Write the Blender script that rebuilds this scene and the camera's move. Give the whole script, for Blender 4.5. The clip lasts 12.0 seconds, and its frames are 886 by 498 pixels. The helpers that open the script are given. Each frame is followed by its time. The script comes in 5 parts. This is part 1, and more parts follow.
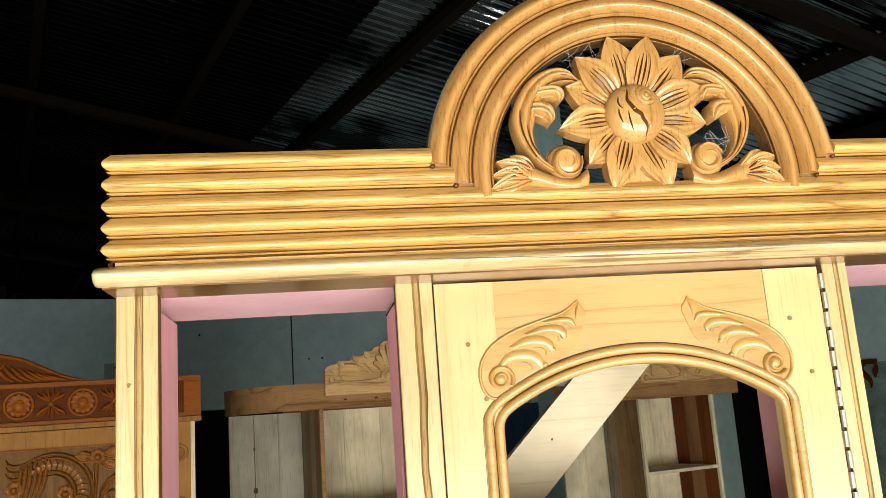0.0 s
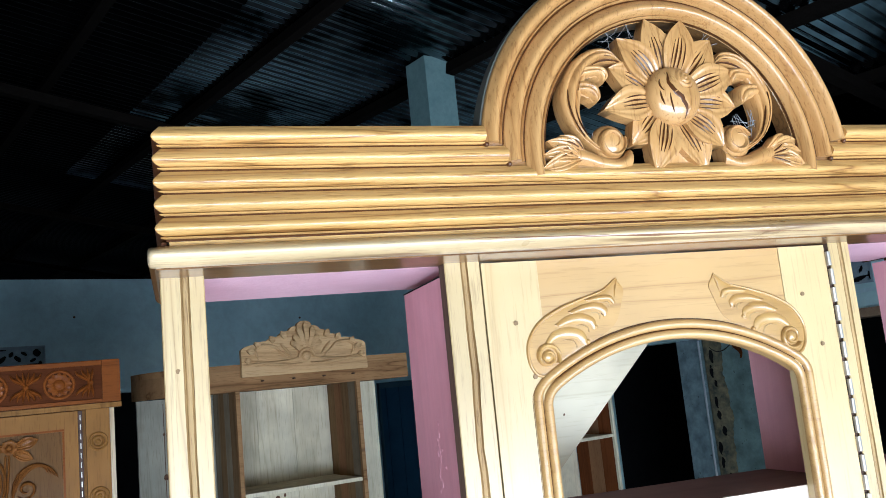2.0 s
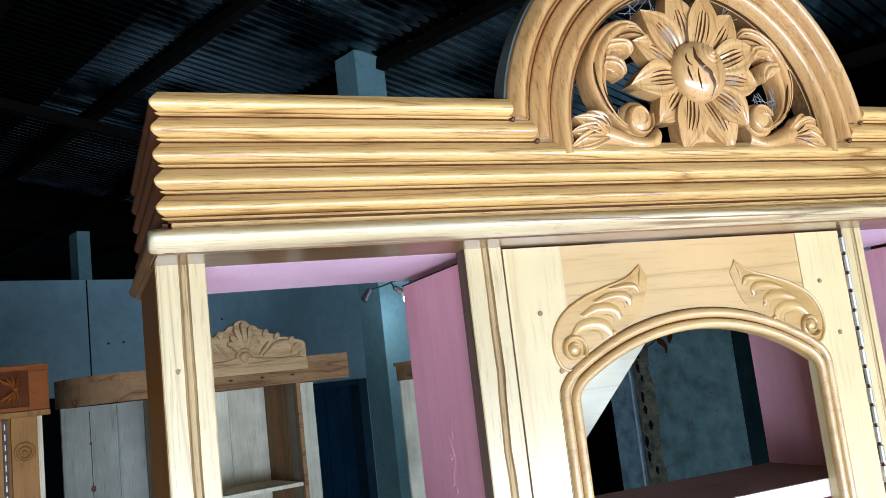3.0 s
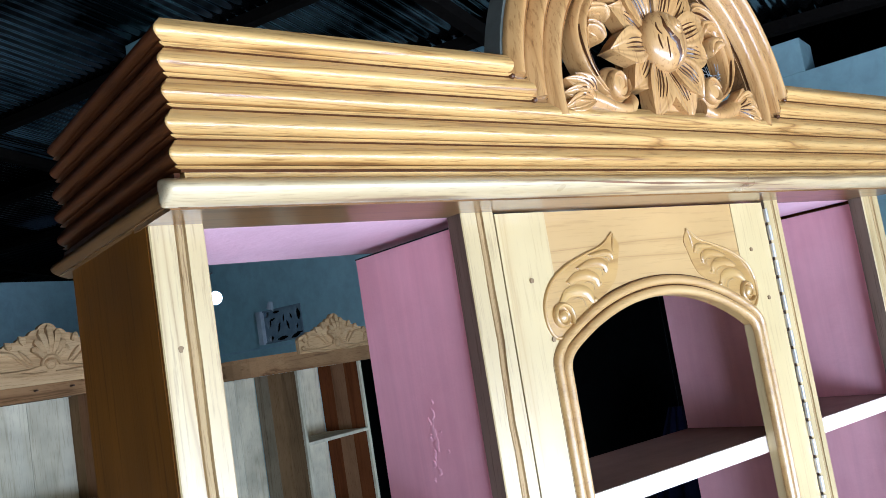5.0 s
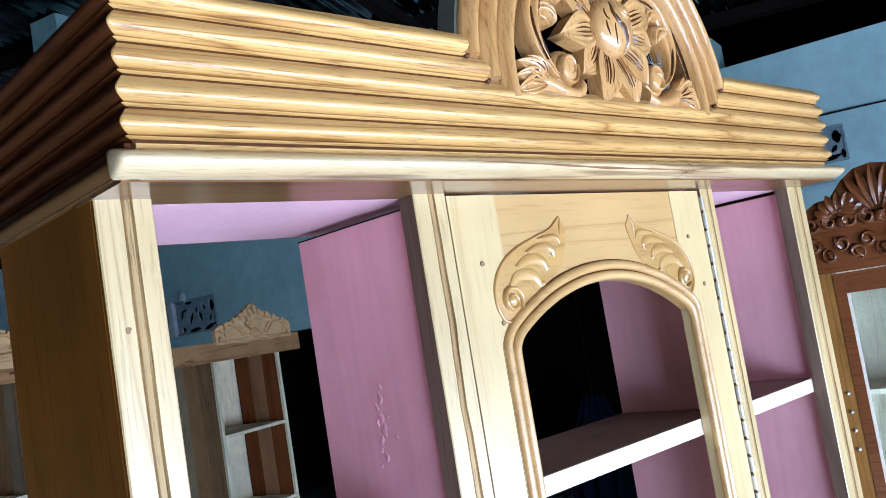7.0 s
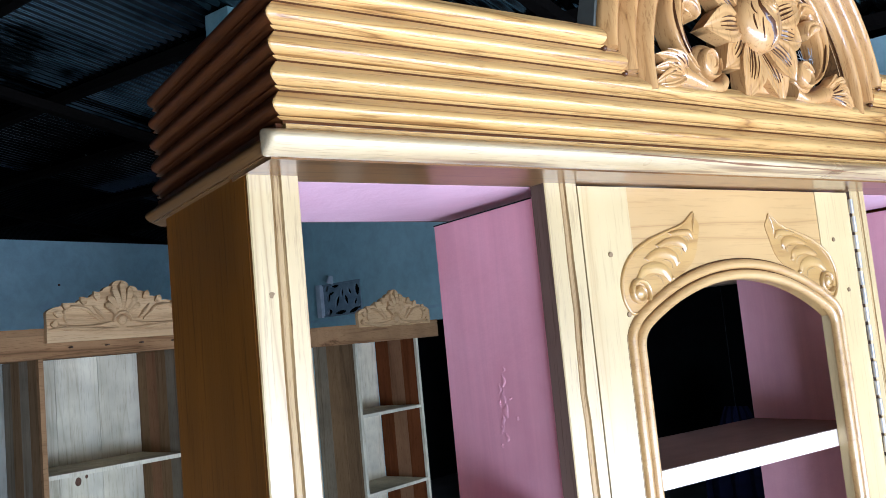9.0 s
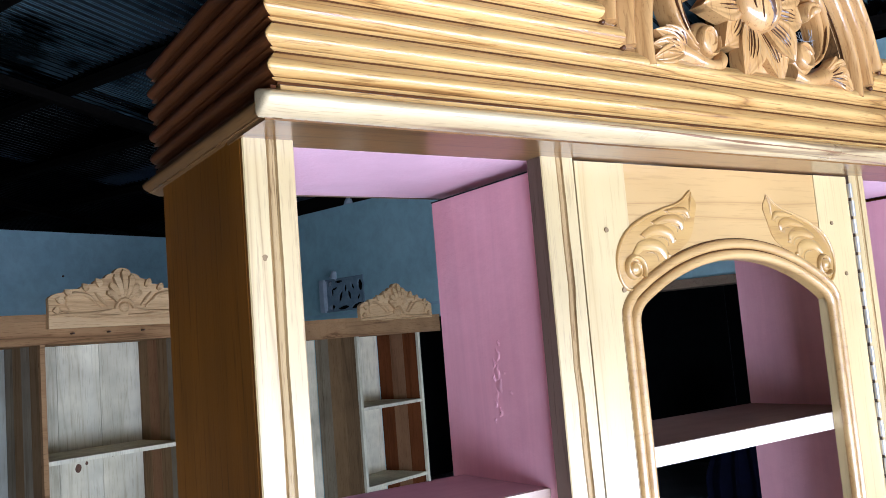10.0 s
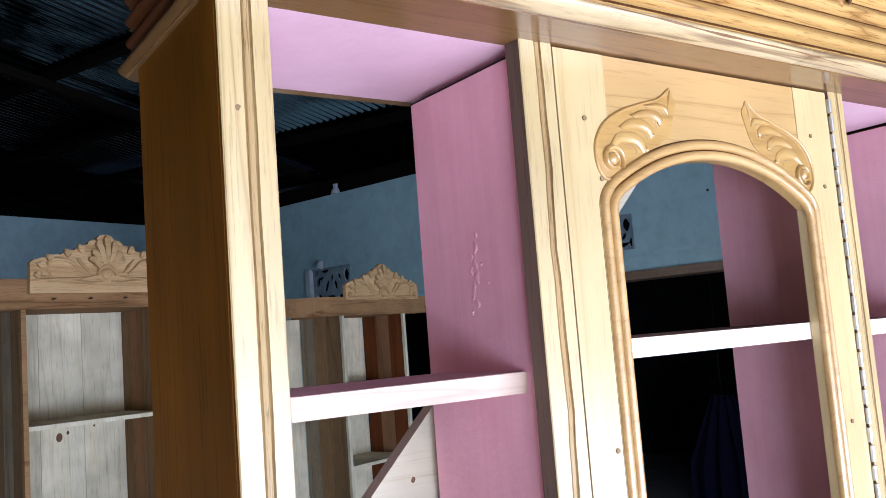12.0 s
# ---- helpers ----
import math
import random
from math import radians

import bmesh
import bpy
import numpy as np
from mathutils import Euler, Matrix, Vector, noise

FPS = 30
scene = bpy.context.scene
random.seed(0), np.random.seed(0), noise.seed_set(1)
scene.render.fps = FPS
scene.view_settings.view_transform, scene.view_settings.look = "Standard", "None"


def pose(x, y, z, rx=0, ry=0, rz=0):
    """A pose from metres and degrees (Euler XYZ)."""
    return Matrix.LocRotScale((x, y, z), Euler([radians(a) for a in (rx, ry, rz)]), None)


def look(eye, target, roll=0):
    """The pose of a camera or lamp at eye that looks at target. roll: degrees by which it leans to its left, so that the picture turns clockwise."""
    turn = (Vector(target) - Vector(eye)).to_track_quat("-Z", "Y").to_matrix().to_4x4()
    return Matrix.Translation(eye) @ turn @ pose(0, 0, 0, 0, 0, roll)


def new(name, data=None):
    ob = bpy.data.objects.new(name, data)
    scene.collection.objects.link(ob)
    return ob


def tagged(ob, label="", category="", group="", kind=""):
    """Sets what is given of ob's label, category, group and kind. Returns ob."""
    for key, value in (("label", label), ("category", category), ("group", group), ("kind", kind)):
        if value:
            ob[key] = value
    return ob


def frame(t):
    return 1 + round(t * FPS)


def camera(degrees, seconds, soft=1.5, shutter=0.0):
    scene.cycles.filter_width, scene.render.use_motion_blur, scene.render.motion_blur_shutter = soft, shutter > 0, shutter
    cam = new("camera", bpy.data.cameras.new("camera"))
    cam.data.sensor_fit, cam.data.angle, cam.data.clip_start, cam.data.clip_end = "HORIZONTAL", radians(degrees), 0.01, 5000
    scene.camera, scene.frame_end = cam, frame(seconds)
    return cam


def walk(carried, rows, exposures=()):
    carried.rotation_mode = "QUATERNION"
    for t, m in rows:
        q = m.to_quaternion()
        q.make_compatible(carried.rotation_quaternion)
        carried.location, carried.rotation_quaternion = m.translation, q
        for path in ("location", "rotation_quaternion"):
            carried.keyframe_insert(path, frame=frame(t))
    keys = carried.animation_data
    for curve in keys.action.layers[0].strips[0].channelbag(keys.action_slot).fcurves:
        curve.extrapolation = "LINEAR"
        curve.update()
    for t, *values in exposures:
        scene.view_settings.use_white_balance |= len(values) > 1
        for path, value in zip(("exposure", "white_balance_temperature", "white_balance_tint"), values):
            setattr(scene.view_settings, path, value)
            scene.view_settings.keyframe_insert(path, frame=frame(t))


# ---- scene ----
cam = camera(54.5, 12.0, 0.8)

PATH = [
    (0, (-0.003, 0.007, 1.873), (0.306, 1.945, 2.26), -4.1),
    (0.5, (-0.059, -0.007, 1.893), (0.296, 1.929, 2.247), -4.4),
    (1, (-0.12, -0.007, 1.901), (0.315, 1.916, 2.235), -4.7),
    (1.5, (-0.164, 0.018, 1.9), (0.341, 1.926, 2.222), -5.1),
    (2, (-0.214, 0.063, 1.894), (0.389, 1.944, 2.205), -5.6),
    (2.5, (-0.254, 0.108, 1.892), (0.427, 1.964, 2.197), -6.1),
    (2.7, (-0.27, 0.139, 1.9), (0.447, 1.982, 2.2), -6.3),
    (4.3, (-0.412, 0.323, 1.906), (0.673, 1.984, 2.159), -8.4),
    (4.5, (-0.426, 0.329, 1.902), (0.685, 1.973, 2.152), -8.5),
    (5, (-0.468, 0.36, 1.904), (0.759, 1.923, 2.128), -9.2),
    (5.5, (-0.486, 0.376, 1.907), (0.822, 1.875, 2.111), -9.5),
    (6, (-0.494, 0.39, 1.903), (0.879, 1.832, 2.086), -9.7),
    (6.5, (-0.5, 0.398, 1.898), (0.892, 1.824, 2.077), -9.8),
    (7, (-0.488, 0.398, 1.901), (0.888, 1.839, 2.076), -9.3),
    (7.5, (-0.487, 0.384, 1.902), (0.831, 1.877, 2.084), -8.6),
    (7.7, (-0.488, 0.384, 1.904), (0.787, 1.914, 2.095), -8.1),
    (9.3, (-0.495, 0.366, 1.882), (0.614, 2.018, 2.087), -5.3),
    (9.5, (-0.493, 0.369, 1.879), (0.616, 2.021, 2.083), -5.2),
    (10, (-0.488, 0.365, 1.857), (0.619, 2.018, 2.062), -4.7),
    (10.5, (-0.488, 0.36, 1.829), (0.623, 2.009, 2.038), -4.5),
    (11, (-0.486, 0.359, 1.796), (0.634, 2.003, 2.006), -4.4),
    (11.5, (-0.482, 0.366, 1.768), (0.641, 2.008, 1.977), -4.4),
    (12, (-0.477, 0.378, 1.732), (0.653, 2.015, 1.938), -4.4),
]
EXPOSURES = [(0.0, 1.07, 6850, 9), (0.8, 1.05, 6000, 9), (1.5, 1.06, 5350, 9), (2.5, 1.03, 4720, 8), (4.5, 1.04, 4640, 9), (7.0, 1.08, 4560, 10), (9.5, 1.17, 4680, 14), (12.0, 1.13, 4950, 17)]
walk(cam, [(t, look(eye, target, roll)) for t, eye, target, roll in PATH], EXPOSURES)

# ---- light and world ----
world = bpy.data.worlds.new("world")
scene.world = world
world.use_nodes = True
wn = world.node_tree
bg = wn.nodes["Background"]
sky = wn.nodes.new("ShaderNodeTexSky")
sky.sky_type = "NISHITA"
sky.sun_disc = False
sky.sun_elevation = radians(32)
sky.sun_rotation = radians(190)
bg.inputs["Strength"].default_value = 0.10
wn.links.new(sky.outputs[0], bg.inputs["Color"])

sun = new("sun", bpy.data.lights.new("sun", "SUN"))
sun.data.energy, sun.data.angle, sun.data.color = 5.0, radians(0.6), (1.0, 0.94, 0.86)
sun.matrix_world = look((0.6, -8.0, 5.1), (0.3, 0.0, 0.0))

front_light = new("shopfront_daylight", bpy.data.lights.new("shopfront_daylight", "AREA"))
front_light.data.shape, front_light.data.size, front_light.data.size_y = "RECTANGLE", 5.2, 1.25
front_light.data.energy, front_light.data.color = 146, (1.0, 0.99, 0.97)
front_light.matrix_world = look((0.55, -2.0, 0.62), (0.55, 1.0, 1.60))


# ---- materials ----
def mat_base(name):
    m = bpy.data.materials.new(name)
    m.use_nodes = True
    return m, m.node_tree, m.node_tree.nodes["Principled BSDF"]


def ramp(nt, stops):
    r = nt.nodes.new("ShaderNodeValToRGB")
    while len(r.color_ramp.elements) < len(stops):
        r.color_ramp.elements.new(0.5)
    for e, (p, c) in zip(r.color_ramp.elements, stops):
        e.position, e.color = p, (*c, 1)
    return r


def noise_tex(nt, scale, vec, detail=4.0, rough=0.6, dist=0.0):
    n = nt.nodes.new("ShaderNodeTexNoise")
    n.inputs["Scale"].default_value, n.inputs["Detail"].default_value = scale, detail
    n.inputs["Roughness"].default_value, n.inputs["Distortion"].default_value = rough, dist
    nt.links.new(vec, n.inputs["Vector"])
    return n


def mix(nt, kind, fac, a, b):
    n = nt.nodes.new("ShaderNodeMix")
    n.data_type, n.blend_type = "RGBA", kind
    if isinstance(fac, float):
        n.inputs[0].default_value = fac
    else:
        nt.links.new(fac, n.inputs[0])
    for sock, v in ((n.inputs[6], a), (n.inputs[7], b)):
        if isinstance(v, tuple):
            sock.default_value = (*v, 1)
        else:
            nt.links.new(v, sock)
    return n.outputs[2]


def wood(name, light, mid, dark, axis="x", rough=0.35, coat=0.0, grain=1.0, knots=0.5, bump=0.15, vary=0.12, spec=0.5, line=0.10, coat_rough=0.13, fold_n=7.0, fig=0.5, pores=0.6, coat_ior=1.5):
    """Planed wood: long streaks and rings along one axis, pores, stains and a shade of its own for each piece."""
    m, nt, p = mat_base(name)
    tc = nt.nodes.new("ShaderNodeTexCoord")
    oi = nt.nodes.new("ShaderNodeObjectInfo")
    shift = nt.nodes.new("ShaderNodeVectorMath")
    shift.operation = "MULTIPLY_ADD"
    shift.inputs[1].default_value = (1, 1, 1)
    nt.links.new(tc.outputs["Object"], shift.inputs[0])
    comb = nt.nodes.new("ShaderNodeCombineXYZ")
    for k in range(3):
        mul = nt.nodes.new("ShaderNodeMath")
        mul.operation = "MULTIPLY"
        mul.inputs[1].default_value = 3.1 + 2.3 * k
        nt.links.new(oi.outputs["Random"], mul.inputs[0])
        nt.links.new(mul.outputs[0], comb.inputs[k])
    nt.links.new(comb.outputs[0], shift.inputs[2])
    mp = nt.nodes.new("ShaderNodeMapping")
    mp.inputs["Scale"].default_value = {"x": (0.05, 1, 1), "y": (1, 0.05, 1), "z": (1, 1, 0.05)}[axis]
    nt.links.new(shift.outputs[0], mp.inputs["Vector"])
    v = mp.outputs["Vector"]
    rings = noise_tex(nt, 22 * grain, v, 3.0, 0.5, 0.35)
    fine = noise_tex(nt, 520 * grain, v, 4.0, 0.65)
    wide = noise_tex(nt, 5.0, shift.outputs[0], 3.0, 0.55)
    # rings folded into lines
    fold = nt.nodes.new("ShaderNodeMath")
    fold.operation = "MULTIPLY"
    fold.inputs[1].default_value = fold_n
    nt.links.new(rings.outputs[0], fold.inputs[0])
    ping = nt.nodes.new("ShaderNodeMath")
    ping.operation = "PINGPONG"
    ping.inputs[1].default_value = 1.0
    nt.links.new(fold.outputs[0], ping.inputs[0])
    cr = ramp(nt, [(0.0, dark), (line, mid), (line * 3.5, light), (1.0, light)])
    nt.links.new(ping.outputs[0], cr.inputs[0])
    soft = ramp(nt, [(0.35, mid), (0.62, light)])
    nt.links.new(rings.outputs[0], soft.inputs[0])
    body = mix(nt, "MIX", fig, soft.outputs[0], cr.outputs[0])
    fr = ramp(nt, [(0.34, (0.42, 0.33, 0.25)), (0.46, (1, 1, 1))])
    nt.links.new(fine.outputs[0], fr.inputs[0])
    col = mix(nt, "MULTIPLY", pores, body, fr.outputs[0])
    wr = ramp(nt, [(0.3, (1.0 - knots * 0.5,) * 3), (0.65, (1.0 + 0.0,) * 3)])
    nt.links.new(wide.outputs[0], wr.inputs[0])
    col = mix(nt, "MULTIPLY", 0.7, col, wr.outputs[0])
    hs = nt.nodes.new("ShaderNodeHueSaturation")
    mr = nt.nodes.new("ShaderNodeMapRange")
    mr.inputs["To Min"].default_value, mr.inputs["To Max"].default_value = 1 - vary, 1 + vary
    nt.links.new(oi.outputs["Random"], mr.inputs["Value"])
    nt.links.new(mr.outputs[0], hs.inputs["Value"])
    nt.links.new(col, hs.inputs["Color"])
    nt.links.new(hs.outputs[0], p.inputs["Base Color"])
    rr = nt.nodes.new("ShaderNodeMapRange")
    rr.inputs["To Min"].default_value, rr.inputs["To Max"].default_value = rough - 0.08, rough + 0.14
    nt.links.new(wide.outputs[0], rr.inputs["Value"])
    nt.links.new(rr.outputs[0], p.inputs["Roughness"])
    p.inputs["Coat Weight"].default_value = coat
    p.inputs["Coat Roughness"].default_value = coat_rough
    p.inputs["Coat IOR"].default_value = coat_ior
    p.inputs["Specular IOR Level"].default_value = spec
    bp = nt.nodes.new("ShaderNodeBump")
    bp.inputs["Strength"].default_value, bp.inputs["Distance"].default_value = bump, 0.001
    nt.links.new(fine.outputs[0], bp.inputs["Height"])
    nt.links.new(bp.outputs[0], p.inputs["Normal"])
    nt.links.new(bp.outputs[0], p.inputs["Coat Normal"])
    return m


def painted(name, base, second, rough=0.5, scale=6.0, bump=0.2, streak=None, spots=None, coat=0.0, bump_scale=60.0, bump_distance=0.002, spec=0.2, mottle=0.0):
    """Brushed or rolled paint and plaster: blotches, brush marks, spots."""
    m, nt, p = mat_base(name)
    tc = nt.nodes.new("ShaderNodeTexCoord")
    v = tc.outputs["Object"]
    big = noise_tex(nt, scale, v, 5.0, 0.6)
    cr = ramp(nt, [(0.32, second), (0.66, base)])
    nt.links.new(big.outputs[0], cr.inputs[0])
    col = cr.outputs[0]
    if mottle:
        mo = noise_tex(nt, scale * 5.5, v, 5.0, 0.68, 0.4)
        mr = ramp(nt, [(0.34, (0.76, 0.78, 0.80)), (0.60, (1.08, 1.08, 1.08))])
        nt.links.new(mo.outputs[0], mr.inputs[0])
        col = mix(nt, "MULTIPLY", mottle, col, mr.outputs[0])
    if streak:
        mp = nt.nodes.new("ShaderNodeMapping")
        mp.inputs["Scale"].default_value = streak
        nt.links.new(v, mp.inputs["Vector"])
        st = noise_tex(nt, 34, mp.outputs["Vector"], 6.0, 0.7, 0.6)
        sr = ramp(nt, [(0.35, (0.72, 0.70, 0.72)), (0.60, (1.04, 1.04, 1.04))])
        nt.links.new(st.outputs[0], sr.inputs[0])
        col = mix(nt, "MULTIPLY", 0.26, col, sr.outputs[0])
    if spots:
        sp = noise_tex(nt, 38, v, 2.0, 0.5)
        sr = ramp(nt, [(0.70, (0, 0, 0)), (0.76, (1, 1, 1))])
        nt.links.new(sp.outputs[0], sr.inputs[0])
        col = mix(nt, "MIX", sr.outputs[0], col, spots)
    nt.links.new(col, p.inputs["Base Color"])
    p.inputs["Roughness"].default_value = rough
    p.inputs["Specular IOR Level"].default_value = spec
    p.inputs["Coat Weight"].default_value = coat
    fine = noise_tex(nt, bump_scale, v, 4.0, 0.6)
    bp = nt.nodes.new("ShaderNodeBump")
    bp.inputs["Strength"].default_value, bp.inputs["Distance"].default_value = bump, bump_distance
    nt.links.new(fine.outputs[0], bp.inputs["Height"])
    nt.links.new(bp.outputs[0], p.inputs["Normal"])
    return m


GOLD_L, GOLD_M, GOLD_D = (0.60, 0.365, 0.112), (0.46, 0.245, 0.060), (0.19, 0.075, 0.016)
gold_x = wood("golden_varnish_x", GOLD_L, GOLD_M, GOLD_D, "x", 0.36, 0.8, 0.9, 0.35, vary=0.07, line=0.09, coat_rough=0.12, fold_n=14, fig=0.75, pores=0.75, bump=0.4, spec=0.2)
gold_z = wood("golden_varnish_z", (0.52, 0.385, 0.172), (0.44, 0.300, 0.115), (0.27, 0.145, 0.045), "z", 0.34, 0.8, 0.6, 0.5, vary=0.05, line=0.08, coat_rough=0.3, fold_n=7, fig=0.5, pores=0.45)
pale_x = wood("pale_varnish_x", (0.48, 0.298, 0.102), (0.41, 0.235, 0.070), (0.22, 0.11, 0.032), "x", 0.34, 0.7, 0.45, 0.5, vary=0.05, line=0.05, coat_rough=0.26, fold_n=9, fig=0.5, pores=0.25)
pale_z = wood("pale_varnish_z", (0.55, 0.412, 0.185), (0.49, 0.345, 0.138), (0.33, 0.19, 0.06), "z", 0.34, 0.9, 0.45, 0.4, vary=0.05, line=0.04, coat_rough=0.26, fold_n=5, fig=0.3, pores=0.22)
carve_gold = wood("carved_gold", (0.50, 0.285, 0.095), (0.41, 0.210, 0.058), (0.17, 0.066, 0.015), "z", 0.34, 0.8, 0.6, 0.3, vary=0.03, spec=0.2, coat_rough=0.09, line=0.06, fold_n=8, fig=0.4, pores=0.6)
carve_pale = wood("carved_pale_gold", (0.45, 0.275, 0.082), (0.36, 0.200, 0.050), (0.18, 0.08, 0.018), "x", 0.30, 0.8, 0.7, 0.3, vary=0.03, coat_rough=0.14, fold_n=4, fig=0.3, pores=0.3)
bead_gold = wood("golden_bead", (0.50, 0.315, 0.110), (0.42, 0.240, 0.072), (0.22, 0.10, 0.026), "x", 0.32, 0.6, 0.7, 0.4, vary=0.03, coat_rough=0.2, fold_n=4, fig=0.35, pores=0.35)
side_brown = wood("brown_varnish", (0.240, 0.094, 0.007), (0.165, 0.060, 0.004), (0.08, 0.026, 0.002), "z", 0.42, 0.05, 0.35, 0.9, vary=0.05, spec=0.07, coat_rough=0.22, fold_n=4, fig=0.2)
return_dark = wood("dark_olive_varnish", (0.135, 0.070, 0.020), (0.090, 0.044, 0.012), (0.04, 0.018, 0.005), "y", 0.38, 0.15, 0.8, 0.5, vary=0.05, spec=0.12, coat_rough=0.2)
groove_gold = wood("rough_brown_gold_groove", (0.42, 0.285, 0.115), (0.33, 0.205, 0.075), (0.16, 0.085, 0.028), "z", 0.5, 0.2, 1.2, 0.8, vary=0.04, spec=0.2, line=0.2, fold_n=6, fig=0.6, pores=0.8, bump=0.5)
torus_cream = wood("torus_varnish", (0.60, 0.47, 0.26), (0.52, 0.38, 0.18), (0.12, 0.055, 0.020), "x", 0.28, 0.9, 1.3, 0.5, vary=0.03, line=0.16, coat_rough=0.14, fold_n=5, fig=0.75, pores=0.4, bump=0.2)
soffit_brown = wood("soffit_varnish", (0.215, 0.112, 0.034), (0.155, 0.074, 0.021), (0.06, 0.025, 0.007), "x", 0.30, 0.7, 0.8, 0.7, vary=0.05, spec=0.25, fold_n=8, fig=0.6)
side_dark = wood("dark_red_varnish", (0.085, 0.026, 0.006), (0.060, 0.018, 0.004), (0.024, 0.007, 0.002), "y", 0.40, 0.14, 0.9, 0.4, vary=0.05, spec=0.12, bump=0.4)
red_carved = wood("reddish_polished_wood", (0.250, 0.076, 0.012), (0.185, 0.053, 0.008), (0.07, 0.019, 0.003), "x", 0.40, 0.10, 0.8, 0.4, vary=0.06, spec=0.05, coat_rough=0.10)
dark_carved = wood("dark_polished_carving", (0.165, 0.055, 0.014), (0.120, 0.038, 0.009), (0.05, 0.015, 0.003), "x", 0.30, 0.8, 0.8, 0.4, vary=0.06, spec=0.2, coat_rough=0.14)
# grounds darkened to stand for shade behind carvings; red_ground also colours the bracket
red_ground = wood("red_wood_and_recess_shade", (0.105, 0.030, 0.006), (0.078, 0.021, 0.004), (0.04, 0.010, 0.002), "x", 0.5, 0.0, 0.8, 0.4, vary=0.05, spec=0.05)
tan_ground = wood("brown_recess_shade", (0.175, 0.088, 0.026), (0.130, 0.062, 0.017), (0.065, 0.028, 0.007), "z", 0.45, 0.1, 0.8, 0.4, vary=0.05, spec=0.05)
scroll_brown = wood("brown_polished_scroll", (0.260, 0.105, 0.024), (0.185, 0.070, 0.014), (0.08, 0.026, 0.005), "z", 0.38, 0.18, 0.6, 0.4, vary=0.05, spec=0.06, coat_rough=0.10)
tan_wood = wood("tan_planed_wood", (0.31, 0.150, 0.032), (0.24, 0.108, 0.020), (0.10, 0.038, 0.008), "z", 0.40, 0.06, 0.5, 0.7, vary=0.06, spec=0.08, coat_rough=0.2, pores=0.4)
raw_pale = wood("raw_pale_board", (0.74, 0.68, 0.49), (0.65, 0.58, 0.39), (0.41, 0.34, 0.20), "z", 0.75, 0.0, 0.5, 1.0, vary=0.10, spec=0.05, line=0.06, fold_n=4, fig=0.35, pores=0.35)
raw_brown = wood("raw_brown_board", (0.26, 0.168, 0.080), (0.200, 0.124, 0.055), (0.10, 0.060, 0.026), "z", 0.75, 0.0, 0.5, 0.5, vary=0.16, spec=0.05, line=0.07, fold_n=4, fig=0.45, pores=0.55)
raw_red = wood("raw_red_board", (0.17, 0.056, 0.016), (0.12, 0.037, 0.010), (0.07, 0.020, 0.006), "z", 0.7, 0.0, 0.5, 0.5, vary=0.18, spec=0.05, fold_n=4, fig=0.45, pores=0.55)
raw_rust = wood("raw_rust_brown_board", (0.22, 0.120, 0.056), (0.165, 0.084, 0.038), (0.085, 0.04, 0.018), "z", 0.7, 0.0, 0.5, 0.5, vary=0.18, spec=0.05, fold_n=5, fig=0.5, pores=0.6)
raw_dull = wood("raw_dull_grey_board", (0.42, 0.41, 0.33), (0.34, 0.325, 0.25), (0.18, 0.16, 0.11), "z", 0.75, 0.0, 0.5, 0.9, vary=0.08, spec=0.05, line=0.06, fold_n=4, fig=0.35, pores=0.4)
raw_grey = wood("raw_grey_green_board", (0.29, 0.245, 0.165), (0.22, 0.175, 0.110), (0.12, 0.088, 0.050), "z", 0.75, 0.0, 0.6, 0.8, vary=0.12, spec=0.05, line=0.07, fold_n=5, fig=0.5, pores=0.6)
raw_x = wood("raw_crosswise_board", (0.34, 0.198, 0.085), (0.250, 0.136, 0.054), (0.09, 0.043, 0.017), "x", 0.75, 0.0, 0.7, 0.7, vary=0.10, spec=0.05, fold_n=6, fig=0.6, pores=0.6)
raw_carved = wood("raw_carved_wood", (0.56, 0.375, 0.180), (0.475, 0.300, 0.132), (0.25, 0.14, 0.055), "x", 0.7, 0.0, 0.6, 0.3, vary=0.04, spec=0.05, fold_n=4, fig=0.45, pores=0.55)
bare_edge = wood("bare_board_edge", (0.74, 0.65, 0.53), (0.69, 0.58, 0.45), (0.52, 0.38, 0.27), "x", 0.6, 0.0, 1.0, 0.15, vary=0.04, line=0.05, fold_n=4, fig=0.3, pores=0.15)
pink_edge = wood("bare_edge_pink", (0.54, 0.40, 0.30), (0.47, 0.33, 0.235), (0.31, 0.19, 0.125), "x", 0.6, 0.0, 1.0, 0.25, vary=0.04, line=0.05, fold_n=4, fig=0.3, pores=0.15)
brace_wood = wood("raw_brace_wood", (0.64, 0.57, 0.40), (0.56, 0.49, 0.32), (0.36, 0.28, 0.17), "x", 0.65, 0.0, 0.5, 1.1, vary=0.04, line=0.05, fold_n=4, fig=0.3, pores=0.15)
raw_side = wood("raw_post_side", (0.20, 0.140, 0.098), (0.155, 0.105, 0.072), (0.09, 0.058, 0.038), "z", 0.6, 0.0, 0.7, 0.4, vary=0.06, spec=0.1, fold_n=4, fig=0.45, pores=0.55)
grey_edge = painted("weathered_sawn_edge", (0.21, 0.21, 0.17), (0.14, 0.14, 0.11), 0.75, 14, 0.4)
pink = painted("mauve_pink_paint", (0.76, 0.425, 0.455), (0.69, 0.360, 0.385), 0.5, 9, 0.35, streak=(1, 1, 0.06), bump_scale=90)
